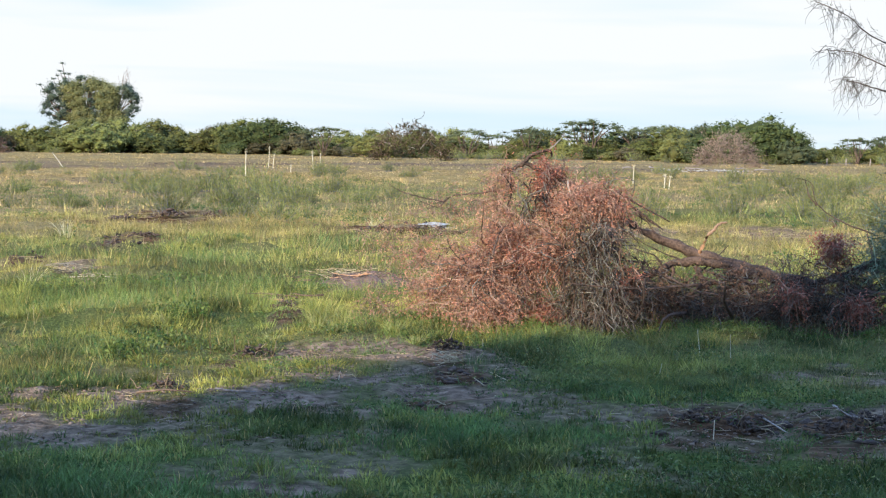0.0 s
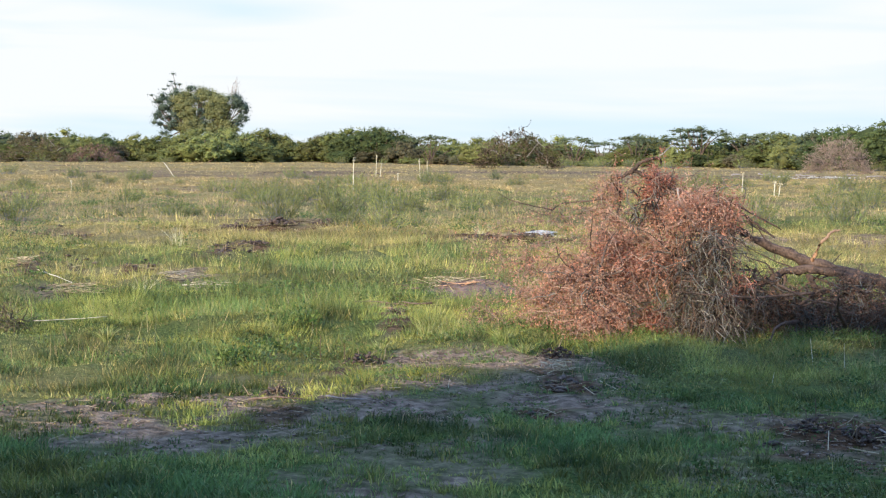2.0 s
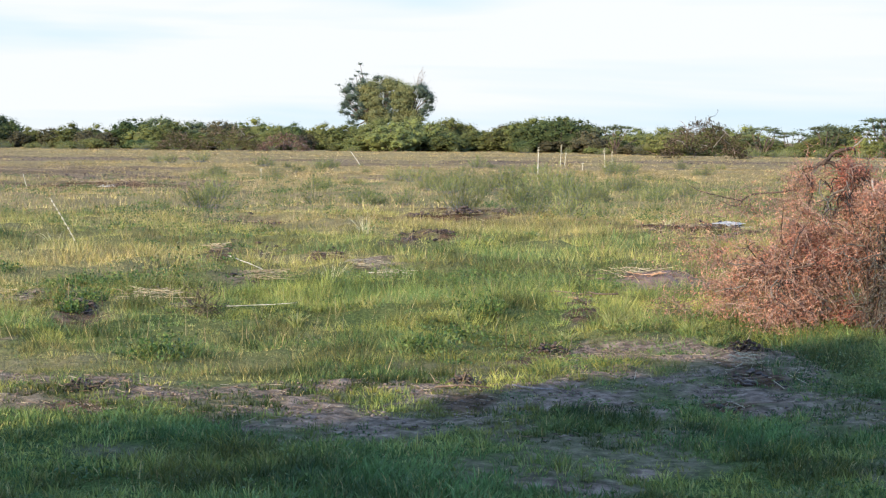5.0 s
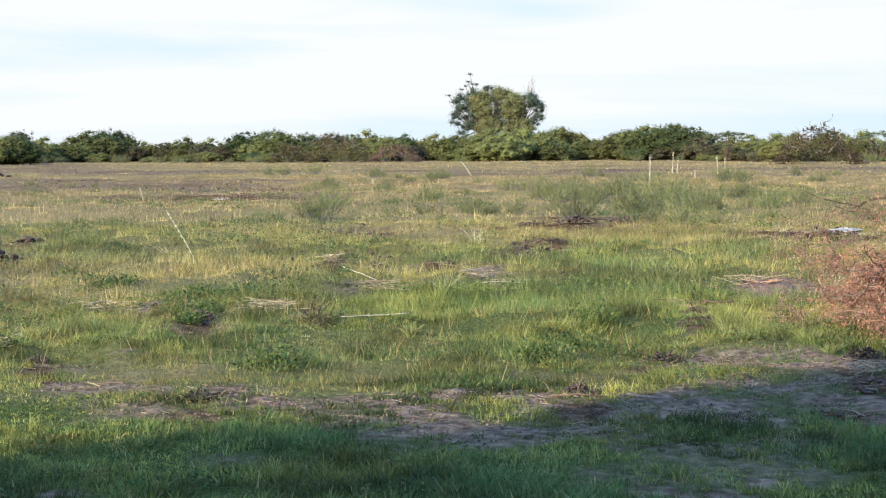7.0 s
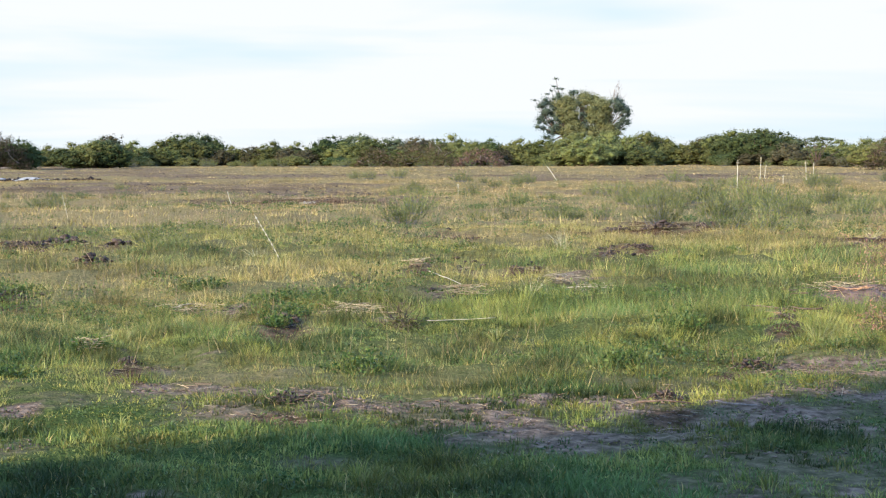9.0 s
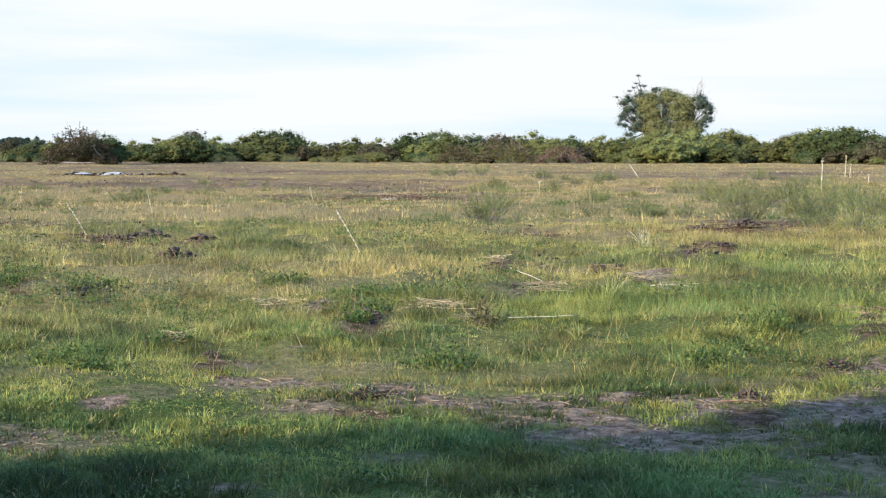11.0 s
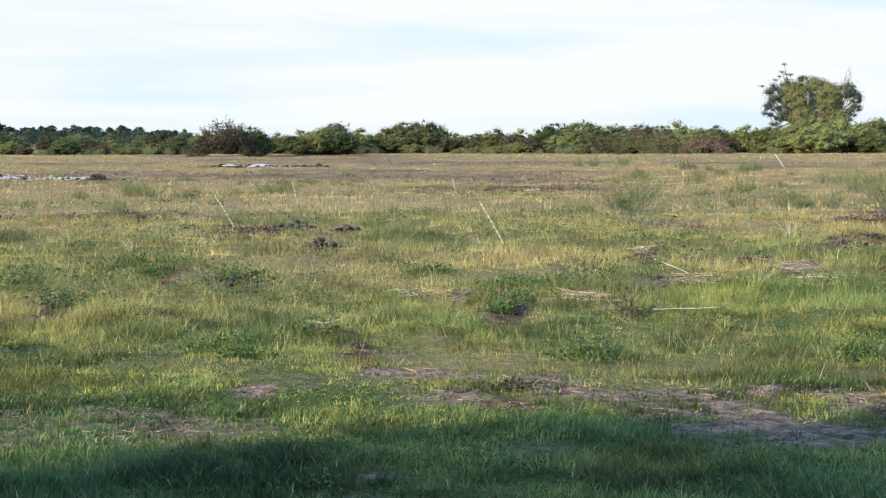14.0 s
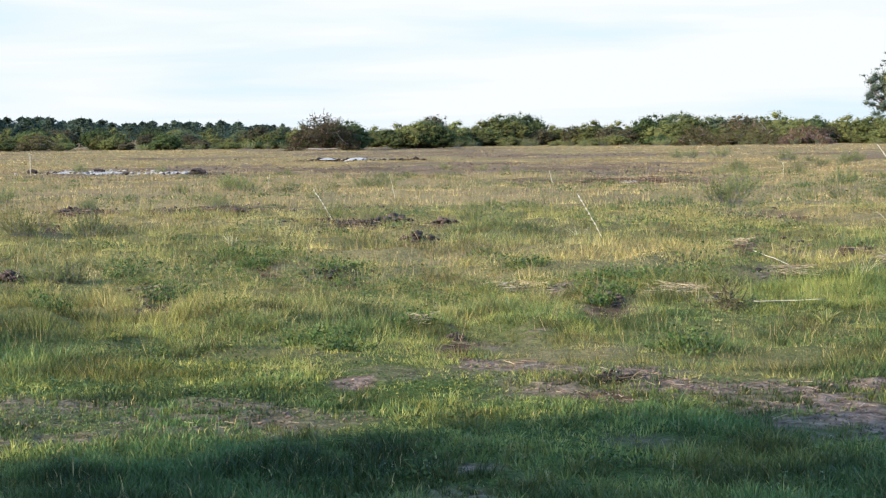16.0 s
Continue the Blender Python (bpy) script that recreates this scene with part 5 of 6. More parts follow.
for k in range(210):   # the weedier side of the field
    x, y = polar(pick.uniform(-19, 16), pick.uniform(30, 90))
    if value_noise(x, y, 6.0, 17) > 0.42:
        weed(x, y, pick.uniform(0.3, 0.9), k % 2)
for k in range(60):    # a belt of weeds round the burnt patches
    x, y = polar(pick.uniform(-46, -26), pick.uniform(24, 75))
    if value_noise(x, y, 6.0, 19) > 0.5:
        weed(x, y, pick.uniform(0.3, 0.6), k % 2)
for k in range(120):   # rank growth at the foot of the scrub
    bearing = pick.uniform(-40, 16)
    weed(*polar(bearing, edge_at(bearing)[0] - pick.uniform(7, 16)), pick.uniform(0.6, 1.5), k % 2)


def dry_stalk(x, y, high, lean_x=0.0, lean_y=0.0, thick=0.02, knots=True, name="dry_stalk", tufted=False):
    """Bleached stalk of a dead flower spike, with scaly nodes up its length."""
    ob = thing(name, (x, y, ground_at(x, y) - 0.03), "bleached dry flower stalk with pale scaly nodes" if knots else "thin bleached dry stalk in the grass", "dry stalk", "dead stalks in the field")
    line = bend([(0, 0, 0), (lean_x * 0.35, lean_y * 0.35, high * 0.38), (lean_x * 0.7, lean_y * 0.7, high * 0.72), (lean_x, lean_y, high)], 4)
    v, f, _ = tubes(line[None], np.linspace(thick, thick * 0.6, len(line))[None], 7)
    put("stem", raw_mesh("stem", v, f, None, True), STALK, ob)
    if knots:
        steps = int(high / 0.062)
        for k in range(2, steps):
            s = k / steps * (len(line) - 1)
            i = min(int(s), len(line) - 2)
            c = line[i] + (line[i + 1] - line[i]) * (s - i)
            up = unit(line[i + 1] - line[i])
            q = np.array([c - up * 0.02, c - up * 0.006, c + up * 0.012, c + up * 0.024]) + rng.normal(0, 0.003, 3)
            v, f, _ = tubes(q[None], np.array([[0.3, 1.0, 0.75, 0.25]]) * rng.uniform(0.010, 0.015), 6)
            put("bract", raw_mesh("bract", v, f), STALK, ob)
    if tufted:
        n = 30
        c = line[-1] + rng.normal(0, 1, (n, 3)) * [thick * 1.3, thick * 1.3, high * 0.05]
        put("seed_head", raw_mesh("seed_head", *leaf_cards(c, 0.07, 0.03, np.repeat([[0.50, 0.44, 0.30]], n, 0) * rng.uniform(0.7, 1.2, (n, 1)))), DEAD_LEAF, ob)
    return ob


for x, y, high, lx in [(-7.21, 59.93, 1.10, 0.02), (-10.23, 95.86, 1.25, 0.05), (-10.05, 96.5, 0.8, 0.08), (-6.19, 78.48, 1.12, -0.06), (-7.51, 100.1, 0.9, 0.0), (-17.16, 57.66, 0.42, 0.0),
                       (-7.71, 82.98, 0.45, 0.0), (7.81, 66.32, 0.75, 0.03), (7.95, 57.95, 0.55, 0.03), (8.2, 58.6, 0.5, 0.06), (-46.5, 50.5, 0.9, 0.0)]:
    dry_stalk(x, y, high, lx, 0, 0.021, False, "standing_stalk", True)
dry_stalk(-8.68, 20.76, 0.72, -0.38, -0.12, 0.0042)
dry_stalk(-15.43, 24.47, 0.68, -0.34, -0.2, 0.0042)
dry_stalk(-21.0, 46.0, 0.42, -0.12, 0, 0.013, False)
dry_stalk(-20.0, 34.5, 0.6, -0.15, 0, 0.006, False)
dry_stalk(-21.5, 92.3, 0.85, -0.6, 0, 0.028, False)
dry_stalk(-26.5, 38.5, 0.45, 0.05, 0, 0.008, False)
for x, y, h in [(1.52, 10.61, 0.12), (1.95, 11.6, 0.22), (2.15, 11.5, 0.2), (0.4, 11.9, 0.1), (-0.55, 10.1, 0.1)]:
    dry_stalk(x, y, h, rng.normal(0, 0.03), 0, 0.0026, False)


def tussock(x, y, high, count, tints, name, label, mat=0.22, thick=0.0045):
    ob = thing(name, (x, y, ground_at(x, y) - 0.02), label, "grass tussock", "tussocks in the pasture")
    a = rng.uniform(0, 6.28, count)
    lean = rng.uniform(0.1, 0.9, count)
    h = high * rng.uniform(0.5, 1.1, count)
    root = np.stack([np.cos(a), np.sin(a), np.zeros(count)], 1) * np.sqrt(rng.uniform(0, 1, (count, 1))) * mat * high
    s = np.linspace(0, 1, 5)[None, :, None]
    out = np.stack([np.cos(a), np.sin(a), np.zeros(count)], 1)[:, None] * (lean * h)[:, None, None]
    p = root[:, None] + out * s ** 1.6 + np.array([0, 0, 1.0]) * (h[:, None, None] * (s - 0.35 * lean[:, None, None] * s ** 2.5))
    t = tints[rng.integers(0, len(tints), count)] * rng.uniform(0.75, 1.25, (count, 1))
    put("leaf_tuft", raw_mesh("leaf_tuft", *tubes(p, thick * (1.05 - np.linspace(0, 1, 5))[None] * np.ones((count, 1)), 3, t)), GRASS, ob)


PALE_GREEN = np.array([(0.26, 0.28, 0.10), (0.34, 0.33, 0.15), (0.20, 0.24, 0.07)])
PALE_STRAW = np.array([(0.55, 0.50, 0.32), (0.45, 0.42, 0.22)])
for x, y, h in [(-0.89, 12.98, 0.28), (-0.27, 12.65, 0.24), (-0.75, 12.7, 0.2), (-1.2, 12.4, 0.2), (-0.1, 12.3, 0.18), (-6.0, 14.4, 0.2), (-5.7, 15.0, 0.22), (-2.2, 13.4, 0.22), (-3.4, 12.6, 0.24), (-1.9, 16.4, 0.26)]:
    tussock(x, y, h * 0.7, 70, PALE_GREEN, "grass_tussock", "coarse pale green grass tussock with arching blades")
for x, y, h in [(-4.22, 16.9, 0.30), (-5.55, 24.3, 0.42), (-1.1, 28.0, 0.3), (-9.6, 22.0, 0.3), (-13.0, 18.0, 0.22)]:
    tussock(x, y, h, 30, PALE_STRAW, "dry_tussock", "thin straw-coloured dry grass tussock")
for x, y, h in [(-6.28, 8.28, 0.11), (-5.5, 7.05, 0.10), (-4.4, 7.8, 0.1), (-2.3, 7.6, 0.13), (0.3, 7.9, 0.12), (-3.4, 7.5, 0.12), (1.4, 9.6, 0.13), (-1.15, 9.05, 0.08), (-7.9, 9.3, 0.13), (1.9, 10.0, 0.16)]:
    tussock(x, y, h * 0.8, 90, GREENS, "green_tussock", "dense short dark green grass clump", 1.2, 0.003)

for x, y in [(-6.04, 14.22), (-6.19, 15.38), (-5.84, 15.32), (-5.54, 15.51), (-5.33, 15.68), (-2.03, 15.03), (-1.16, 10.97), (-0.89, 10.89), (-1.19, 10.55), (-4.34, 9.11), (-2.39, 10.71), (-4.05, 8.03), (-5.25, 9.80), (-6.29, 8.41), (-6.78, 8.33), (-10.07, 10.92), (-9.08, 14.58), (-6.24, 15.49), (-5.63, 10.34), (-6.08, 9.97), (-7.45, 10.51), (0.30, 12.34), (0.61, 12.37), (0.88, 12.29), (2.06, 11.98), (2.42, 11.69), (1.73, 11.18), (-1.25, 10.66), (-1.58, 10.91), (-2.02, 11.01), (-0.83, 10.56), (-0.62, 10.71)]:
    for k in range(1):
        tussock(x + rng.normal(0, 0.10), y + rng.normal(0, 0.14), 0.095, 130, GREENS * 0.95, "green_tussock", "dense short dark green grass clump", 1.5, 0.0030)

def leafy_clump(x, y, wide):
    """Dense low dome of small dark leaves with grass blades through it."""
    ob = thing("leafy_clump", (x, y, ground_at(x, y)), "dense dark green leafy weed clump in the pasture", "weed", "leafy clumps in the pasture")
    n = int(420 + 900 * wide)
    d = unit(rng.normal(size=(n, 3)))
    d[:, 2] = np.abs(d[:, 2])
    wide *= 1.7
    high = min(0.20, 0.08 + 0.25 * wide)
    q = d * rng.uniform(0.4, 1.1, (n, 1)) * [wide, wide * 1.3, high] * (1 + 0.35 * np.sin(3 * np.arctan2(d[:, 1], d[:, 0]) + wide * 40))[:, None]
    q[:, 2] = np.maximum(q[:, 2], 0.005)
    t = np.array([(0.045, 0.085, 0.022), (0.075, 0.12, 0.032), (0.13, 0.165, 0.045)])[rng.integers(0, 3, n)] * rng.uniform(0.6, 1.3, (n, 1))
    put("leaf_mass", raw_mesh("leaf_mass", *leaf_cards(q, rng.uniform(0.02, 0.05, n), rng.uniform(0.012, 0.026, n), t, 0.0, 3)), GRASS, ob)
    k = int(40 + 120 * wide)
    a, s = rng.uniform(0, 6.28, k), np.sqrt(rng.uniform(0, 1, k)) * wide
    root = np.stack([np.cos(a) * s, np.sin(a) * s, np.zeros(k)], 1)
    tip = root + np.stack([np.cos(a) * 0.05, np.sin(a) * 0.05, np.zeros(k)], 1) + rng.normal(0, 0.03, (k, 3)) + [0, 0, high * 0.8]
    p, r = limbs_to(root, tip, 0.0026, 0.0008, 4, 0.05)
    put("leaf_tuft", raw_mesh("leaf_tuft", *tubes(p, r, 3, GREENS[rng.integers(0, 2, k)] * rng.uniform(0.7, 1.3, (k, 1)))), GRASS, ob)


for x, y, wide in [
    (-11.11, 15.52, 0.2), (-10.92, 16.02, 0.2), (-9.74, 15.54, 0.19), (-6.08, 8.48, 0.11), (-6.61, 10.19, 0.15), (-6.09, 9.71, 0.1), (-6.39, 11.31, 0.11), (-7.62, 15.96, 0.15),
    (-6.37, 15.21, 0.13), (-6.12, 15.51, 0.17), (-5.56, 13.15, 0.07), (-4.09, 8.43, 0.07), (-11.78, 12.92, 0.15), (-10.24, 11.11, 0.11), (-9.32, 10.27, 0.08), (-11.36, 13.82, 0.17),
    (-9.47, 12.09, 0.16), (-10.41, 14.82, 0.14), (-9.49, 15.18, 0.19), (-6.68, 10.29, 0.13), (-6.11, 8.14, 0.1), (-6.09, 8.5, 0.11), (-6.68, 7.46, 0.12), (-6.04, 7.29, 0.07),
    (-6.03, 16.0, 0.27), (-5.75, 13.85, 0.16), (-3.85, 10.69, 0.16), (-2.09, 13.75, 0.15), (-3.51, 14.49, 0.08), (-2.11, 11.28, 0.12), (-2.18, 8.8, 0.08), (-2.82, 9.79, 0.07),
    (-2.04, 12.31, 0.11),
]:
    if math.hypot(x, y) > 10.6:
        leafy_clump(x, y, wide)

for k in range(22):
    x, y = -0.3 + 0.135 * k + rng.normal(0, 0.06), 12.72 + rng.normal(0, 0.12)
    tussock(x, y, rng.uniform(0.10, 0.20), 70, GREENS, "green_tussock", "bright green grass clump at the foot of dead brush", 0.7, 0.0030)

# small dead plant with black stems, and sticks lying about
dead = thing("dead_plant", (-4.48, 13.42, ground_at(-4.48, 13.42)), "small dead plant with curled dark stems", "dead plant")
scrawl, _ = twig_spray([((0, 0, 0.10), (0.17, 0.13, 0.09), 110)], 0.18, -0.15, 0.0045, 0, 0, np.array([(0.08, 0.06, 0.045), (0.20, 0.165, 0.09), (0.17, 0.17, 0.06)]), None)
put("twig_tangle", raw_mesh("twig_tangle", *scrawl), TWIG, dead)


def stick(a, b, thick, material, label, lift=0.05):
    p, q = np.array([*a, ground_at(*a) + lift]), np.array([*b, ground_at(*b) + lift])
    ob = limb("fallen_stick", [p - p, (q - p) * 0.5 + rng.normal(0, 0.03, 3) * np.linalg.norm(q - p), q - p], thick, thick * 0.5, None, material)
    ob.location = p
    tagged(ob, label, "stick", "sticks on the ground")


stick((-4.28, 13.46), (-3.72, 13.75), 0.0045, STALK, "long bleached straw stick lying in grass", 0.09)
stick((-5.93, 18.70), (-5.2, 17.7), 0.006, STALK, "long bleached straw stick lying in grass", 0.1)
stick((1.80, 8.75), (1.88, 8.30), 0.006, PALE_BARK, "thin grey stick on bare soil")
stick((2.30, 9.1), (2.42, 8.7), 0.006, PALE_BARK, "thin grey stick on bare soil")
stick((2.0, 8.7), (2.3, 9.0), 0.007, BARK, "dark broken stick on bare soil")
stick((-1.25, 15.1), (-1.75, 15.2), 0.010, BARK, "red-brown broken branch piece on the grass", 0.07)
stick((-1.0, 15.0), (-1.3, 15.1), 0.010, BARK, "dark broken branch piece on the grass", 0.09)
stick((-1.35, 14.9), (-1.55, 15.0), 0.008, BROKEN_WOOD, "orange-brown broken branch piece on the grass", 0.03)
stick((-1.7, 9.55), (-1.35, 9.5), 0.007, BARK, "dark broken stick on bare soil", 0.02)
stick((-1.25, 9.65), (-1.0, 9.6), 0.006, PALE_BARK, "thin grey stick on bare soil", 0.02)
stick((-3.9, 17.4), (-3.4, 17.5), 0.0045, STALK, "short bleached straw stick lying in grass", 0.08)
stick((-0.3, 17.6), (-1.1, 18.6), 0.010, BARK, "dark branch piece on bare soil")
stick((-0.5, 18.6), (-1.0, 17.8), 0.010, BARK, "dark branch piece on bare soil")
stick((-0.9, 19.2), (-0.4, 18.3), 0.012, BARK, "dark branch piece on bare soil")


def scatter_in(rows, count):
    """Random ground points inside the patches."""
    xs, ys = [], []
    area = np.array([w * d for _, _, w, d in rows])
    for (px, py, w, d), share in zip(rows, area / area.sum()):
        n = max(6, int(count * share))
        r = math.hypot(px, py)
        u, s = rng.normal(0, 0.55, n) * w, rng.normal(0, 0.55, n) * d
        xs.append(px + u * py / r + s * px / r)
        ys.append(py - u * px / r + s * py / r)
    return np.concatenate(xs), np.concatenate(ys)


def scatter_on_lane(count):
    """Random points on the lane, most where it is worn bare."""
    x, y = field_points(count, 8.0, 12.2, -40, 19)
    keep = rng.uniform(0, 1, count) < 1.4 * cover(x, y)[0] - 0.4
    return x[keep], y[keep]


def clods(name, rows, count, low, high, material, label):
    x, y = scatter_in(rows, count) if rows else scatter_on_lane(count)
    n = len(x)
    size = low * (high / low) ** (rng.uniform(0, 1, n) ** 2)
    base = np.array([(1, 0, 0), (-1, 0, 0), (0, 1, 0), (0, -1, 0), (0, 0, 1), (0, 0, -1)], float)
    tri = np.array([(0, 2, 4), (2, 1, 4), (1, 3, 4), (3, 0, 4), (2, 0, 5), (1, 2, 5), (3, 1, 5), (0, 3, 5)])
    v = base[None] * rng.uniform(0.5, 1.3, (n, 6, 1)) + rng.normal(0, 0.2, (n, 6, 3))
    turn = rng.uniform(0, 6.28, n)
    c, s = np.cos(turn)[:, None], np.sin(turn)[:, None]
    v = np.stack([v[..., 0] * c - v[..., 1] * s, v[..., 0] * s + v[..., 1] * c, v[..., 2] * 0.45], -1) * size[:, None, None]
    v += np.stack([x, y, ground_height(x, y) + size * 0.2], 1)[:, None]
    f = (np.arange(n)[:, None, None] * 6 + tri[None]).reshape(-1, 3)
    tagged(put(name, raw_mesh(name, v.reshape(-1, 3), [f]), material), label, "soil", kind="stuff")


clods("soil_crumbs", None, 26000, 0.004, 0.020, LANE_SOIL, "loose crumbs of brown soil on bare ground")
clods("dark_crumbs", None, 6000, 0.004, 0.016, CLOD, "scattered dark crumbs of damp soil on the lane")
clods("dark_clods", SCRAPE[1:7] + SCRAPE[8:16] + SCRAPE[17:] + LITTER[2:4], 2200, 0.015, 0.07, CLOD, "dark lumps of turned soil and roots")
clods("root_lumps", SCRAPE[1:2] + SCRAPE[3:7] + SCRAPE[8:10] + SCRAPE[12:16] + LITTER[2:6], 700, 0.015, 0.07, CHARRED, "black crumbs of uprooted sod in scraped soil")
clods("far_clods", SCRAPE[:1] + SCRAPE[7:8] + SCRAPE[10:11] + FAR, 2200, 0.03, 0.10, CLOD, "scattered turned soil and stump scraps in the field")


def sod_heap(x, y, wide):
    """A few rough lumps of dark uprooted sod, pushed together."""
    ob = thing("sod_heap", (x, y, ground_at(x, y)), "dark heap of uprooted sod and roots", "soil clod", "turned sod in the pasture")
    base = np.array([(1, 0, 0), (-1, 0, 0), (0, 1, 0), (0, -1, 0), (0, 0, 1), (0, 0, -1), (0.6, 0.6, 0.6), (-0.6, 0.6, 0.6), (0.6, -0.6, 0.6), (-0.6, -0.6, 0.6)])
    face = np.array([(0, 6, 8), (0, 2, 6), (2, 7, 6), (2, 1, 7), (1, 9, 7), (1, 3, 9), (3, 8, 9), (3, 0, 8), (4, 8, 6), (4, 6, 7), (4, 7, 9), (4, 9, 8), (0, 5, 2), (2, 5, 1), (1, 5, 3), (3, 5, 0)])
    near = math.hypot(x, y) < 12.5
    n = 120 if near else 60
    out = rng.normal(0, 0.36, (n, 2)) * wide
    size = wide * (rng.uniform(0.02, 0.075, n) if near else rng.uniform(0.035, 0.13, n)) * np.exp(-1.2 * (out ** 2).sum(1) / wide ** 2)
    lumps = []
    for (u, w), k in zip(out, size):
        q = base * rng.uniform(0.6, 1.35, (10, 1)) + rng.normal(0, 0.18, (10, 3))
        turn = rng.uniform(0, 6.28)
        q = np.stack([q[:, 0] * np.cos(turn) - q[:, 1] * np.sin(turn), q[:, 0] * np.sin(turn) + q[:, 1] * np.cos(turn), q[:, 2] * 0.7], 1) * k
        lumps.append((q + [u, w, 0.5 * k + (0.9 if near else 0.55) * wide * rng.uniform(0, 0.35) * np.exp(-4 * (u * u + w * w) / wide ** 2)], [face], None))
    v, f, _ = stack(lumps)
    put("sod_crumb_mass", raw_mesh("sod_crumb_mass", v, f), CLOD, ob)
    n = 16
    foot = rng.normal(0, 0.4 * wide, (n, 3)) * [1, 1, 0] + [0, 0, 0.02]
    p, r = limbs_to(foot, foot + rng.normal(0, 0.2 * wide, (n, 3)) + [0, 0, 0.10 * wide], 0.0045, 0.002, 4, 0.2)
    p[..., 2] = np.maximum(p[..., 2], 0.0)
    put("root_twig_tangle", raw_mesh("root_twig_tangle", *tubes(p, r, 3, np.array([(0.10, 0.07, 0.05), (0.24, 0.18, 0.12)])[rng.integers(0, 2, n)])), TWIG, ob)


for x, y, wide in NEAR_SOD + FAR_SOD:
    sod_heap(x, y, wide)


def straw(name, rows, count, length, label):
    x, y = scatter_in(rows, count) if rows else scatter_on_lane(count)
    n = len(x)
    a = rng.uniform(0, 6.28, n)
    L = length * rng.uniform(0.4, 1.3, n)
    z = ground_height(x, y) + rng.uniform(0.005, 0.03, n)
    d = np.stack([np.cos(a) * L, np.sin(a) * L, rng.normal(0, 0.12, n) * L], 1)
    p = np.stack([x, y, z], 1)[:, None] + d[:, None] * np.linspace(-0.5, 0.5, 3)[None, :, None]
    t = np.array([(0.38, 0.30, 0.20), (0.27, 0.19, 0.13), (0.20, 0.13, 0.09)])[rng.integers(0, 3, n)] * rng.uniform(0.7, 1.2, (n, 1))
    tagged(put(name, raw_mesh(name, *tubes(p, np.full((n, 3), 0.006 * length ** 0.5), 3, t)), TWIG), label, "litter", kind="stuff")


straw("straw_litter", LITTER, 900, 0.16, "bleached straw and twig litter on scraped soil")
straw("lane_litter", None, 2600, 0.07, "thin straw and twig bits on the bare lane")
straw("field_litter", SCRAPE, 1500, 0.25, "straw and broken twigs on turned soil")


def straw_bundle(x, y, wide, count=46):
    """Bleached dead grass pulled together in a loose, flattened bundle."""
    ob = thing("straw_bundle", (x, y, ground_at(x, y)), "loose bundle of bleached dead grass lying flat", "straw", "bleached straw in the pasture", rng.uniform(0, 180))
    mid = rng.normal(0, 1, (count, 3)) * [0.30 * wide, 0.30 * wide, 0.0] + np.stack([np.zeros(count), np.zeros(count), rng.uniform(0.02, 0.11, count)], 1)
    a = rng.normal(0, 0.8, count)
    half = np.stack([np.cos(a), np.sin(a), rng.normal(0, 0.10, count)], 1) * (wide * rng.uniform(0.2, 0.6, count))[:, None]
    p, r = limbs_to(mid - half, mid + half, 0.0030, 0.002, 4, 0.06)
    p[..., 2] = np.maximum(p[..., 2], 0.01)
    put("straw_twig_tangle", raw_mesh("straw_twig_tangle", *tubes(p, r, 3, np.array([(0.46, 0.38, 0.25), (0.36, 0.28, 0.18), (0.22, 0.16, 0.11)])[rng.integers(0, 3, count)])), TWIG, ob)


for x, y, wide in [(-5.35, 14.7, 0.42), (-5.05, 17.35, 0.36), (-4.2, 18.6, 0.30), (-3.7, 17.7, 0.36), (-1.05, 17.9, 0.5), (-0.7, 18.6, 0.5), (-7.0, 14.4, 0.3), (-6.35, 11.3, 0.18), (0.15, 10.9, 0.18), (-6.5, 20.0, 0.2)]:
    straw_bundle(x, y, wide)


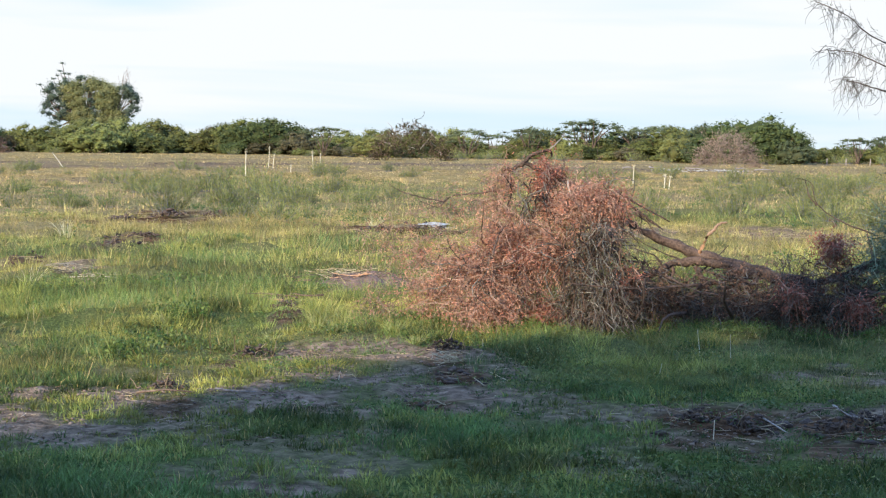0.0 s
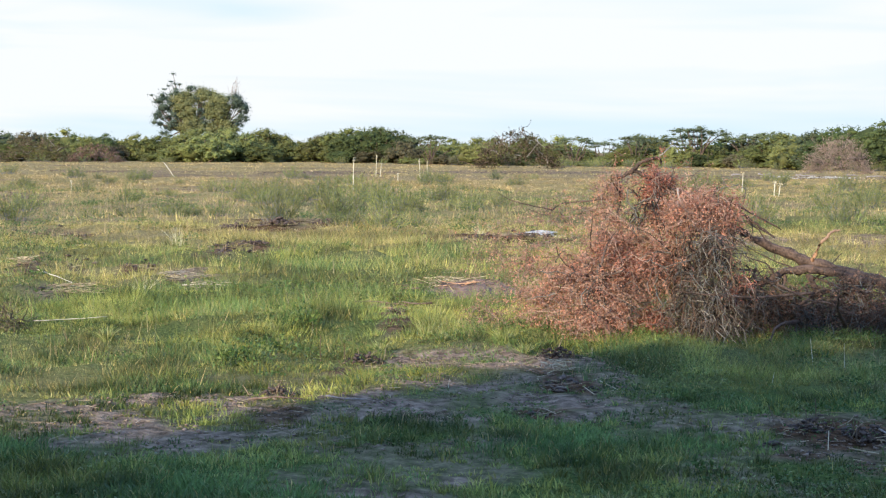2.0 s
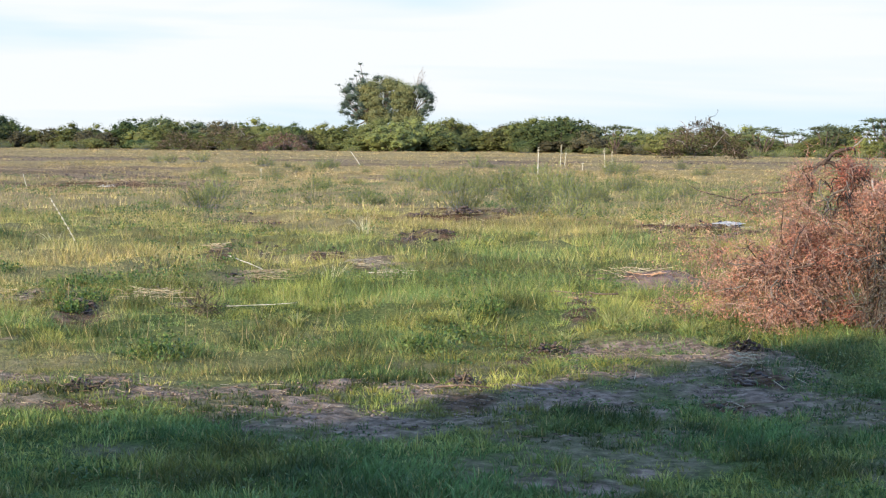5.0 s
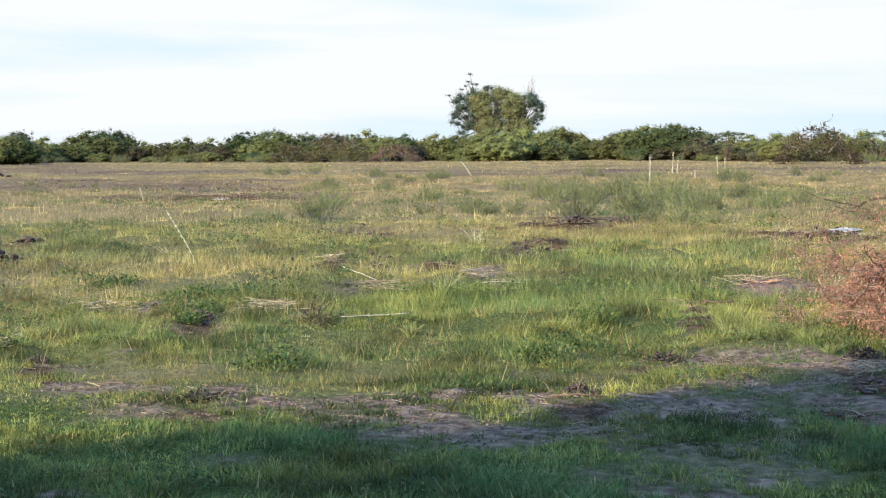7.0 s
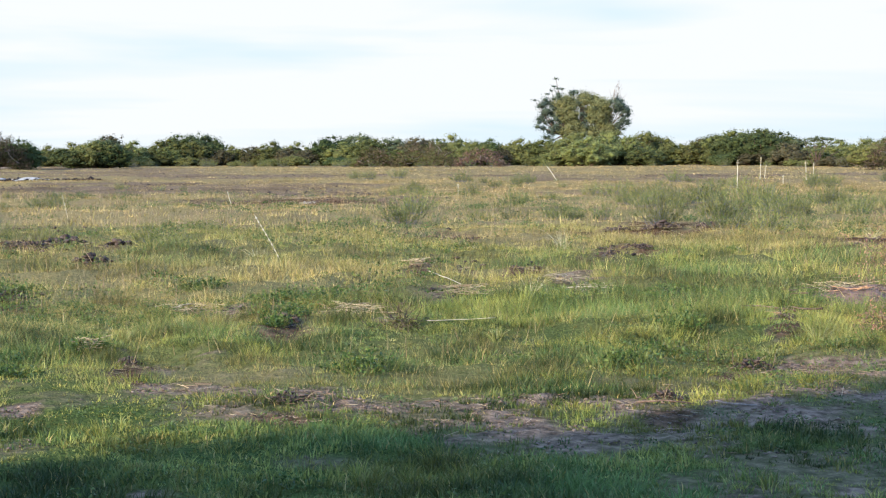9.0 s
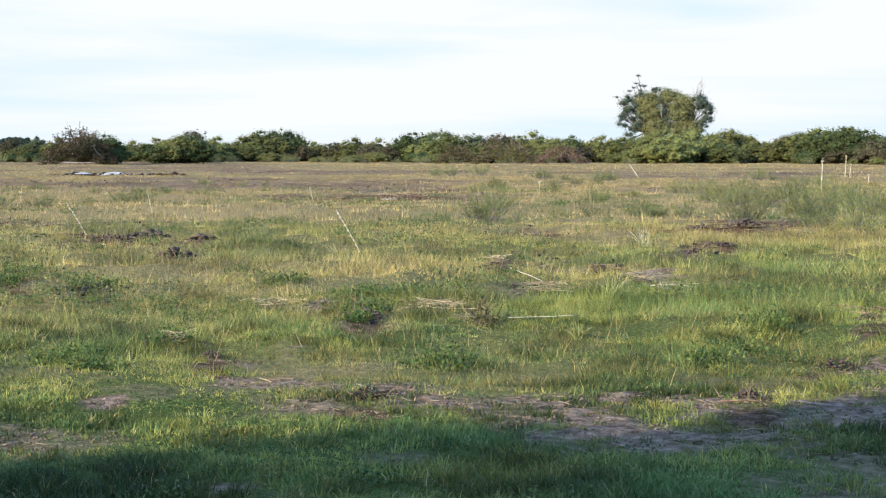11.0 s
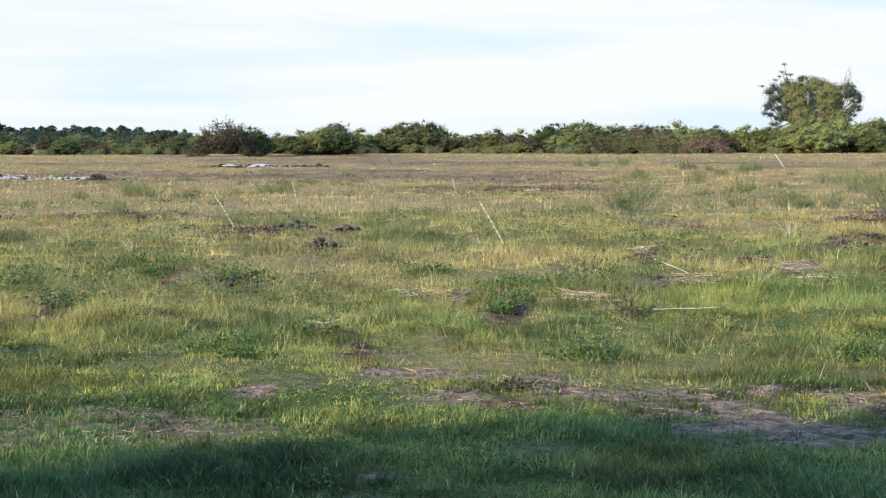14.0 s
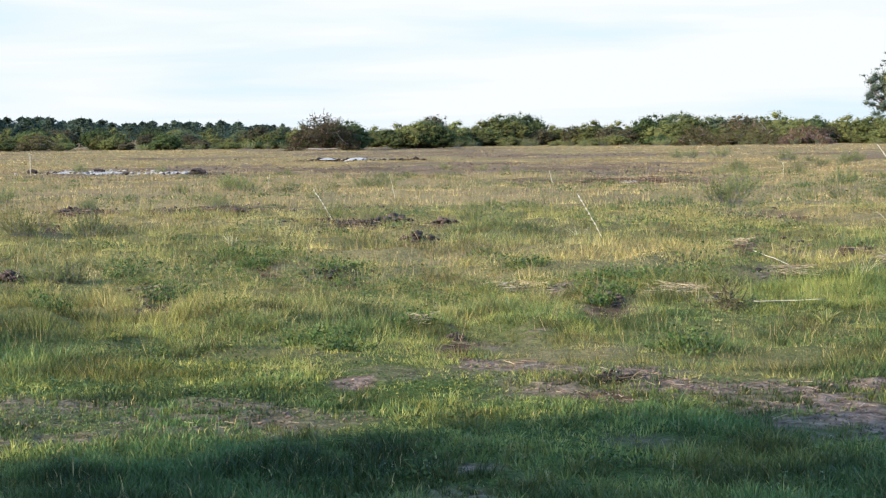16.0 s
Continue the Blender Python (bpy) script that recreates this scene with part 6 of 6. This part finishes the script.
def soil_mound(x, y, wide, high, label):
    """Low heap of loose pinkish soil with broken sticks through it."""
    ob = thing("soil_mound", (x, y, ground_at(x, y) - 0.02), label, "soil mound")
    k, n = 64, 22
    a, q = np.meshgrid(np.linspace(0, 2 * np.pi, k, endpoint=False), np.linspace(0.05, 1, n))
    rim = 1 + 0.7 * (value_noise(np.cos(a) * 2 + x, np.sin(a) * 2 + y, 0.8, 12) - 0.5)
    px, py = np.cos(a) * q * rim * wide, np.sin(a) * q * rim * wide * 1.5
    pz = high * (1 - q ** 1.6) * (0.2 + 1.0 * fbm(px + x, py + y, 0.35, 13) + 0.9 * fbm(px + x, py + y, 0.10, 14, 2)) - 0.02 * q
    idx = np.arange(n * k).reshape(n, k)
    nxt = np.roll(idx, -1, 1)
    f = np.stack([idx[:-1], idx[1:], nxt[1:], nxt[:-1]], -1).reshape(-1, 4)
    v = np.concatenate([np.stack([px, py, pz], -1).reshape(-1, 3), [[0, 0, pz[0].mean()]]])
    put("soil", raw_mesh("soil", v, [f, np.stack([np.full(k, n * k), idx[0], nxt[0]], 1)], None, False), PINK_SOIL, ob)
    for _ in range(34):
        b = rng.uniform(0, 6.28)
        c = rng.normal(0, 0.4, 2) * [wide, wide * 1.2]
        half = rng.uniform(0.08, 0.28) * np.array([math.cos(b), math.sin(b), rng.normal(0, 0.15)])
        mid = np.array([c[0], c[1], max(0.03, high * (1 - (c ** 2).sum() / wide ** 2) * 0.9) + 0.03])
        limb("broken_stick", [mid - half, mid + rng.normal(0, 0.02, 3), mid + half], rng.uniform(0.004, 0.008), 0.003, ob, BROKEN_WOOD if rng.uniform() < 0.3 else BARK)


soil_mound(-0.75, 17.6, 0.66, 0.10, "low mound of loose pinkish soil strewn with broken sticks")

# ---------------------------------------------------------------- burnt heaps
def ash_bed(x, y, wide, deep, high, label):
    r = math.hypot(x, y)
    k, n = 30, 12
    a, s = np.meshgrid(np.linspace(0, 2 * np.pi, k, endpoint=False), np.linspace(0.04, 1, n))
    rim = 1 + 0.5 * (value_noise(np.cos(a) * 3 + x, np.sin(a) * 3 + y, 1.0, 8) - 0.5)
    px, py = np.cos(a) * s * rim * wide, np.sin(a) * s * rim * deep
    pz = high * (1 - s ** 1.5) * (0.2 + 1.4 * fbm(px + x, py * 0.6 + y, 0.7, 9)) - 0.02 * s
    idx = np.arange(n * k).reshape(n, k)
    nxt = np.roll(idx, -1, 1)
    f = np.stack([idx[:-1], idx[1:], nxt[1:], nxt[:-1]], -1).reshape(-1, 4)
    hub = np.array([[0, 0, pz[0].mean()]])
    v = np.concatenate([np.stack([px, py, pz], -1).reshape(-1, 3), hub])
    fan = np.stack([np.full(k, n * k), idx[0], nxt[0]], 1)
    ob = put("ash_bed", raw_mesh("ash_bed", v, [f, fan], None, True), ASH_GREY)
    ob.matrix_basis = pose(x, y, ground_at(x, y) + 0.03, 0, 0, -math.degrees(math.atan2(x, y)))
    tagged(ob, label, "ash", "burnt patches")


for x, y, w, d, h in [(-45.8, 54.5, 0.8, 2.6, 0.09), (-47.3, 53.7, 0.5, 1.8, 0.06), (-42.9, 55.4, 0.6, 1.8, 0.05), (-53.2, 87.3, 1.1, 3.0, 0.15), (-54.9, 86.3, 0.5, 2.0, 0.08), (-0.1, 29.4, 0.30, 0.35, 0.03), (1.6, 29.9, 0.26, 0.4, 0.03)]:
    ash_bed(x, y, w, d, h, "patch of white wood ash on scorched ground")
clods("ash_flakes", [(-0.25, 29.0, 0.40, 0.6), (0.15, 28.6, 0.3, 0.4), (1.69, 31.4, 0.5, 1.0), (-18.9, 47.0, 0.3, 0.8)], 700, 0.012, 0.05, ASH_GREY, "white ash flakes and chips on dark soil")
clods("far_ash", [(-46.0, 54.4, 2.4, 3.4), (-42.6, 55.4, 1.0, 2.0), (-53.0, 87.6, 1.3, 4.0)], 1100, 0.03, 0.13, ASH_GREY, "white ash lumps on burnt ground")
clods("charred_bits", BURNT, 420, 0.04, 0.20, CHARRED, "black charred wood bits on burnt ground")


clods("ash_chips", [(14.6, 103.0, 1.0, 2.6), (17.8, 104.0, 1.6, 3.0)], 260, 0.04, 0.14, ASH_GREY, "pale ash chips scattered on the field")


def burnt_stump(x, y, size, label):
    ob = thing("burnt_stump", (x, y, ground_at(x, y)), label, "stump", "", 0, size)
    limb("log", [(-0.5, 0, 0.12), (-0.1, 0, 0.26), (0.25, 0, 0.2), (0.5, 0.1, 0.1)], 0.2, 0.16, ob, CHARRED)
    for k in range(7):
        a = rng.uniform(0, 6.28)
        limb("root", [(0, 0, 0.2), (0.3 * math.cos(a), 0.3 * math.sin(a), 0.3), (0.55 * math.cos(a), 0.55 * math.sin(a), rng.uniform(0.05, 0.4))], 0.06, 0.02, ob, CHARRED)


burnt_stump(-40.0, 53.2, 0.6, "black charred stump beside pale ash")
burnt_stump(-47.2, 55.6, 0.5, "black charred log lying in ash")
burnt_stump(-49.6, 54.0, 0.45, "black charred log lying in ash")
x, y = polar(-32.3, 165)
stick((x - 2.4, y - 0.6), (x + 0.6, y), 0.07, PALE_BARK, "long pale log at the foot of a brush pile", 0.25)
for px, py, long in [(13.9, 106.0, 0.9), (16.2, 104.0, 1.3), (18.9, 103.0, 0.8), (20.6, 104.5, 1.1), (11.9, 104.2, 0.7)]:
    stick((px - long / 2, py), (px + long / 2, py + 0.3), 0.05, PALE_BARK, "short pale log lying on cleared ground", 0.16)


def post(x, y, high):
    ob = limb("fence_post", [(0, 0, -0.2), (0.01, 0, high * 0.5), (0.02, 0, high)], 0.06, 0.05, None, PALE_BARK, "", 0.04)
    ob.location = (x, y, ground_at(x, y))
    tagged(ob, "short weathered grey wooden fence post", "post", "posts at the field's far side")


for bearing, d, high in [(13.27, 155, 0.62), (13.91, 154, 0.55), (14.71, 156, 0.6)]:
    post(*polar(bearing, d), high)
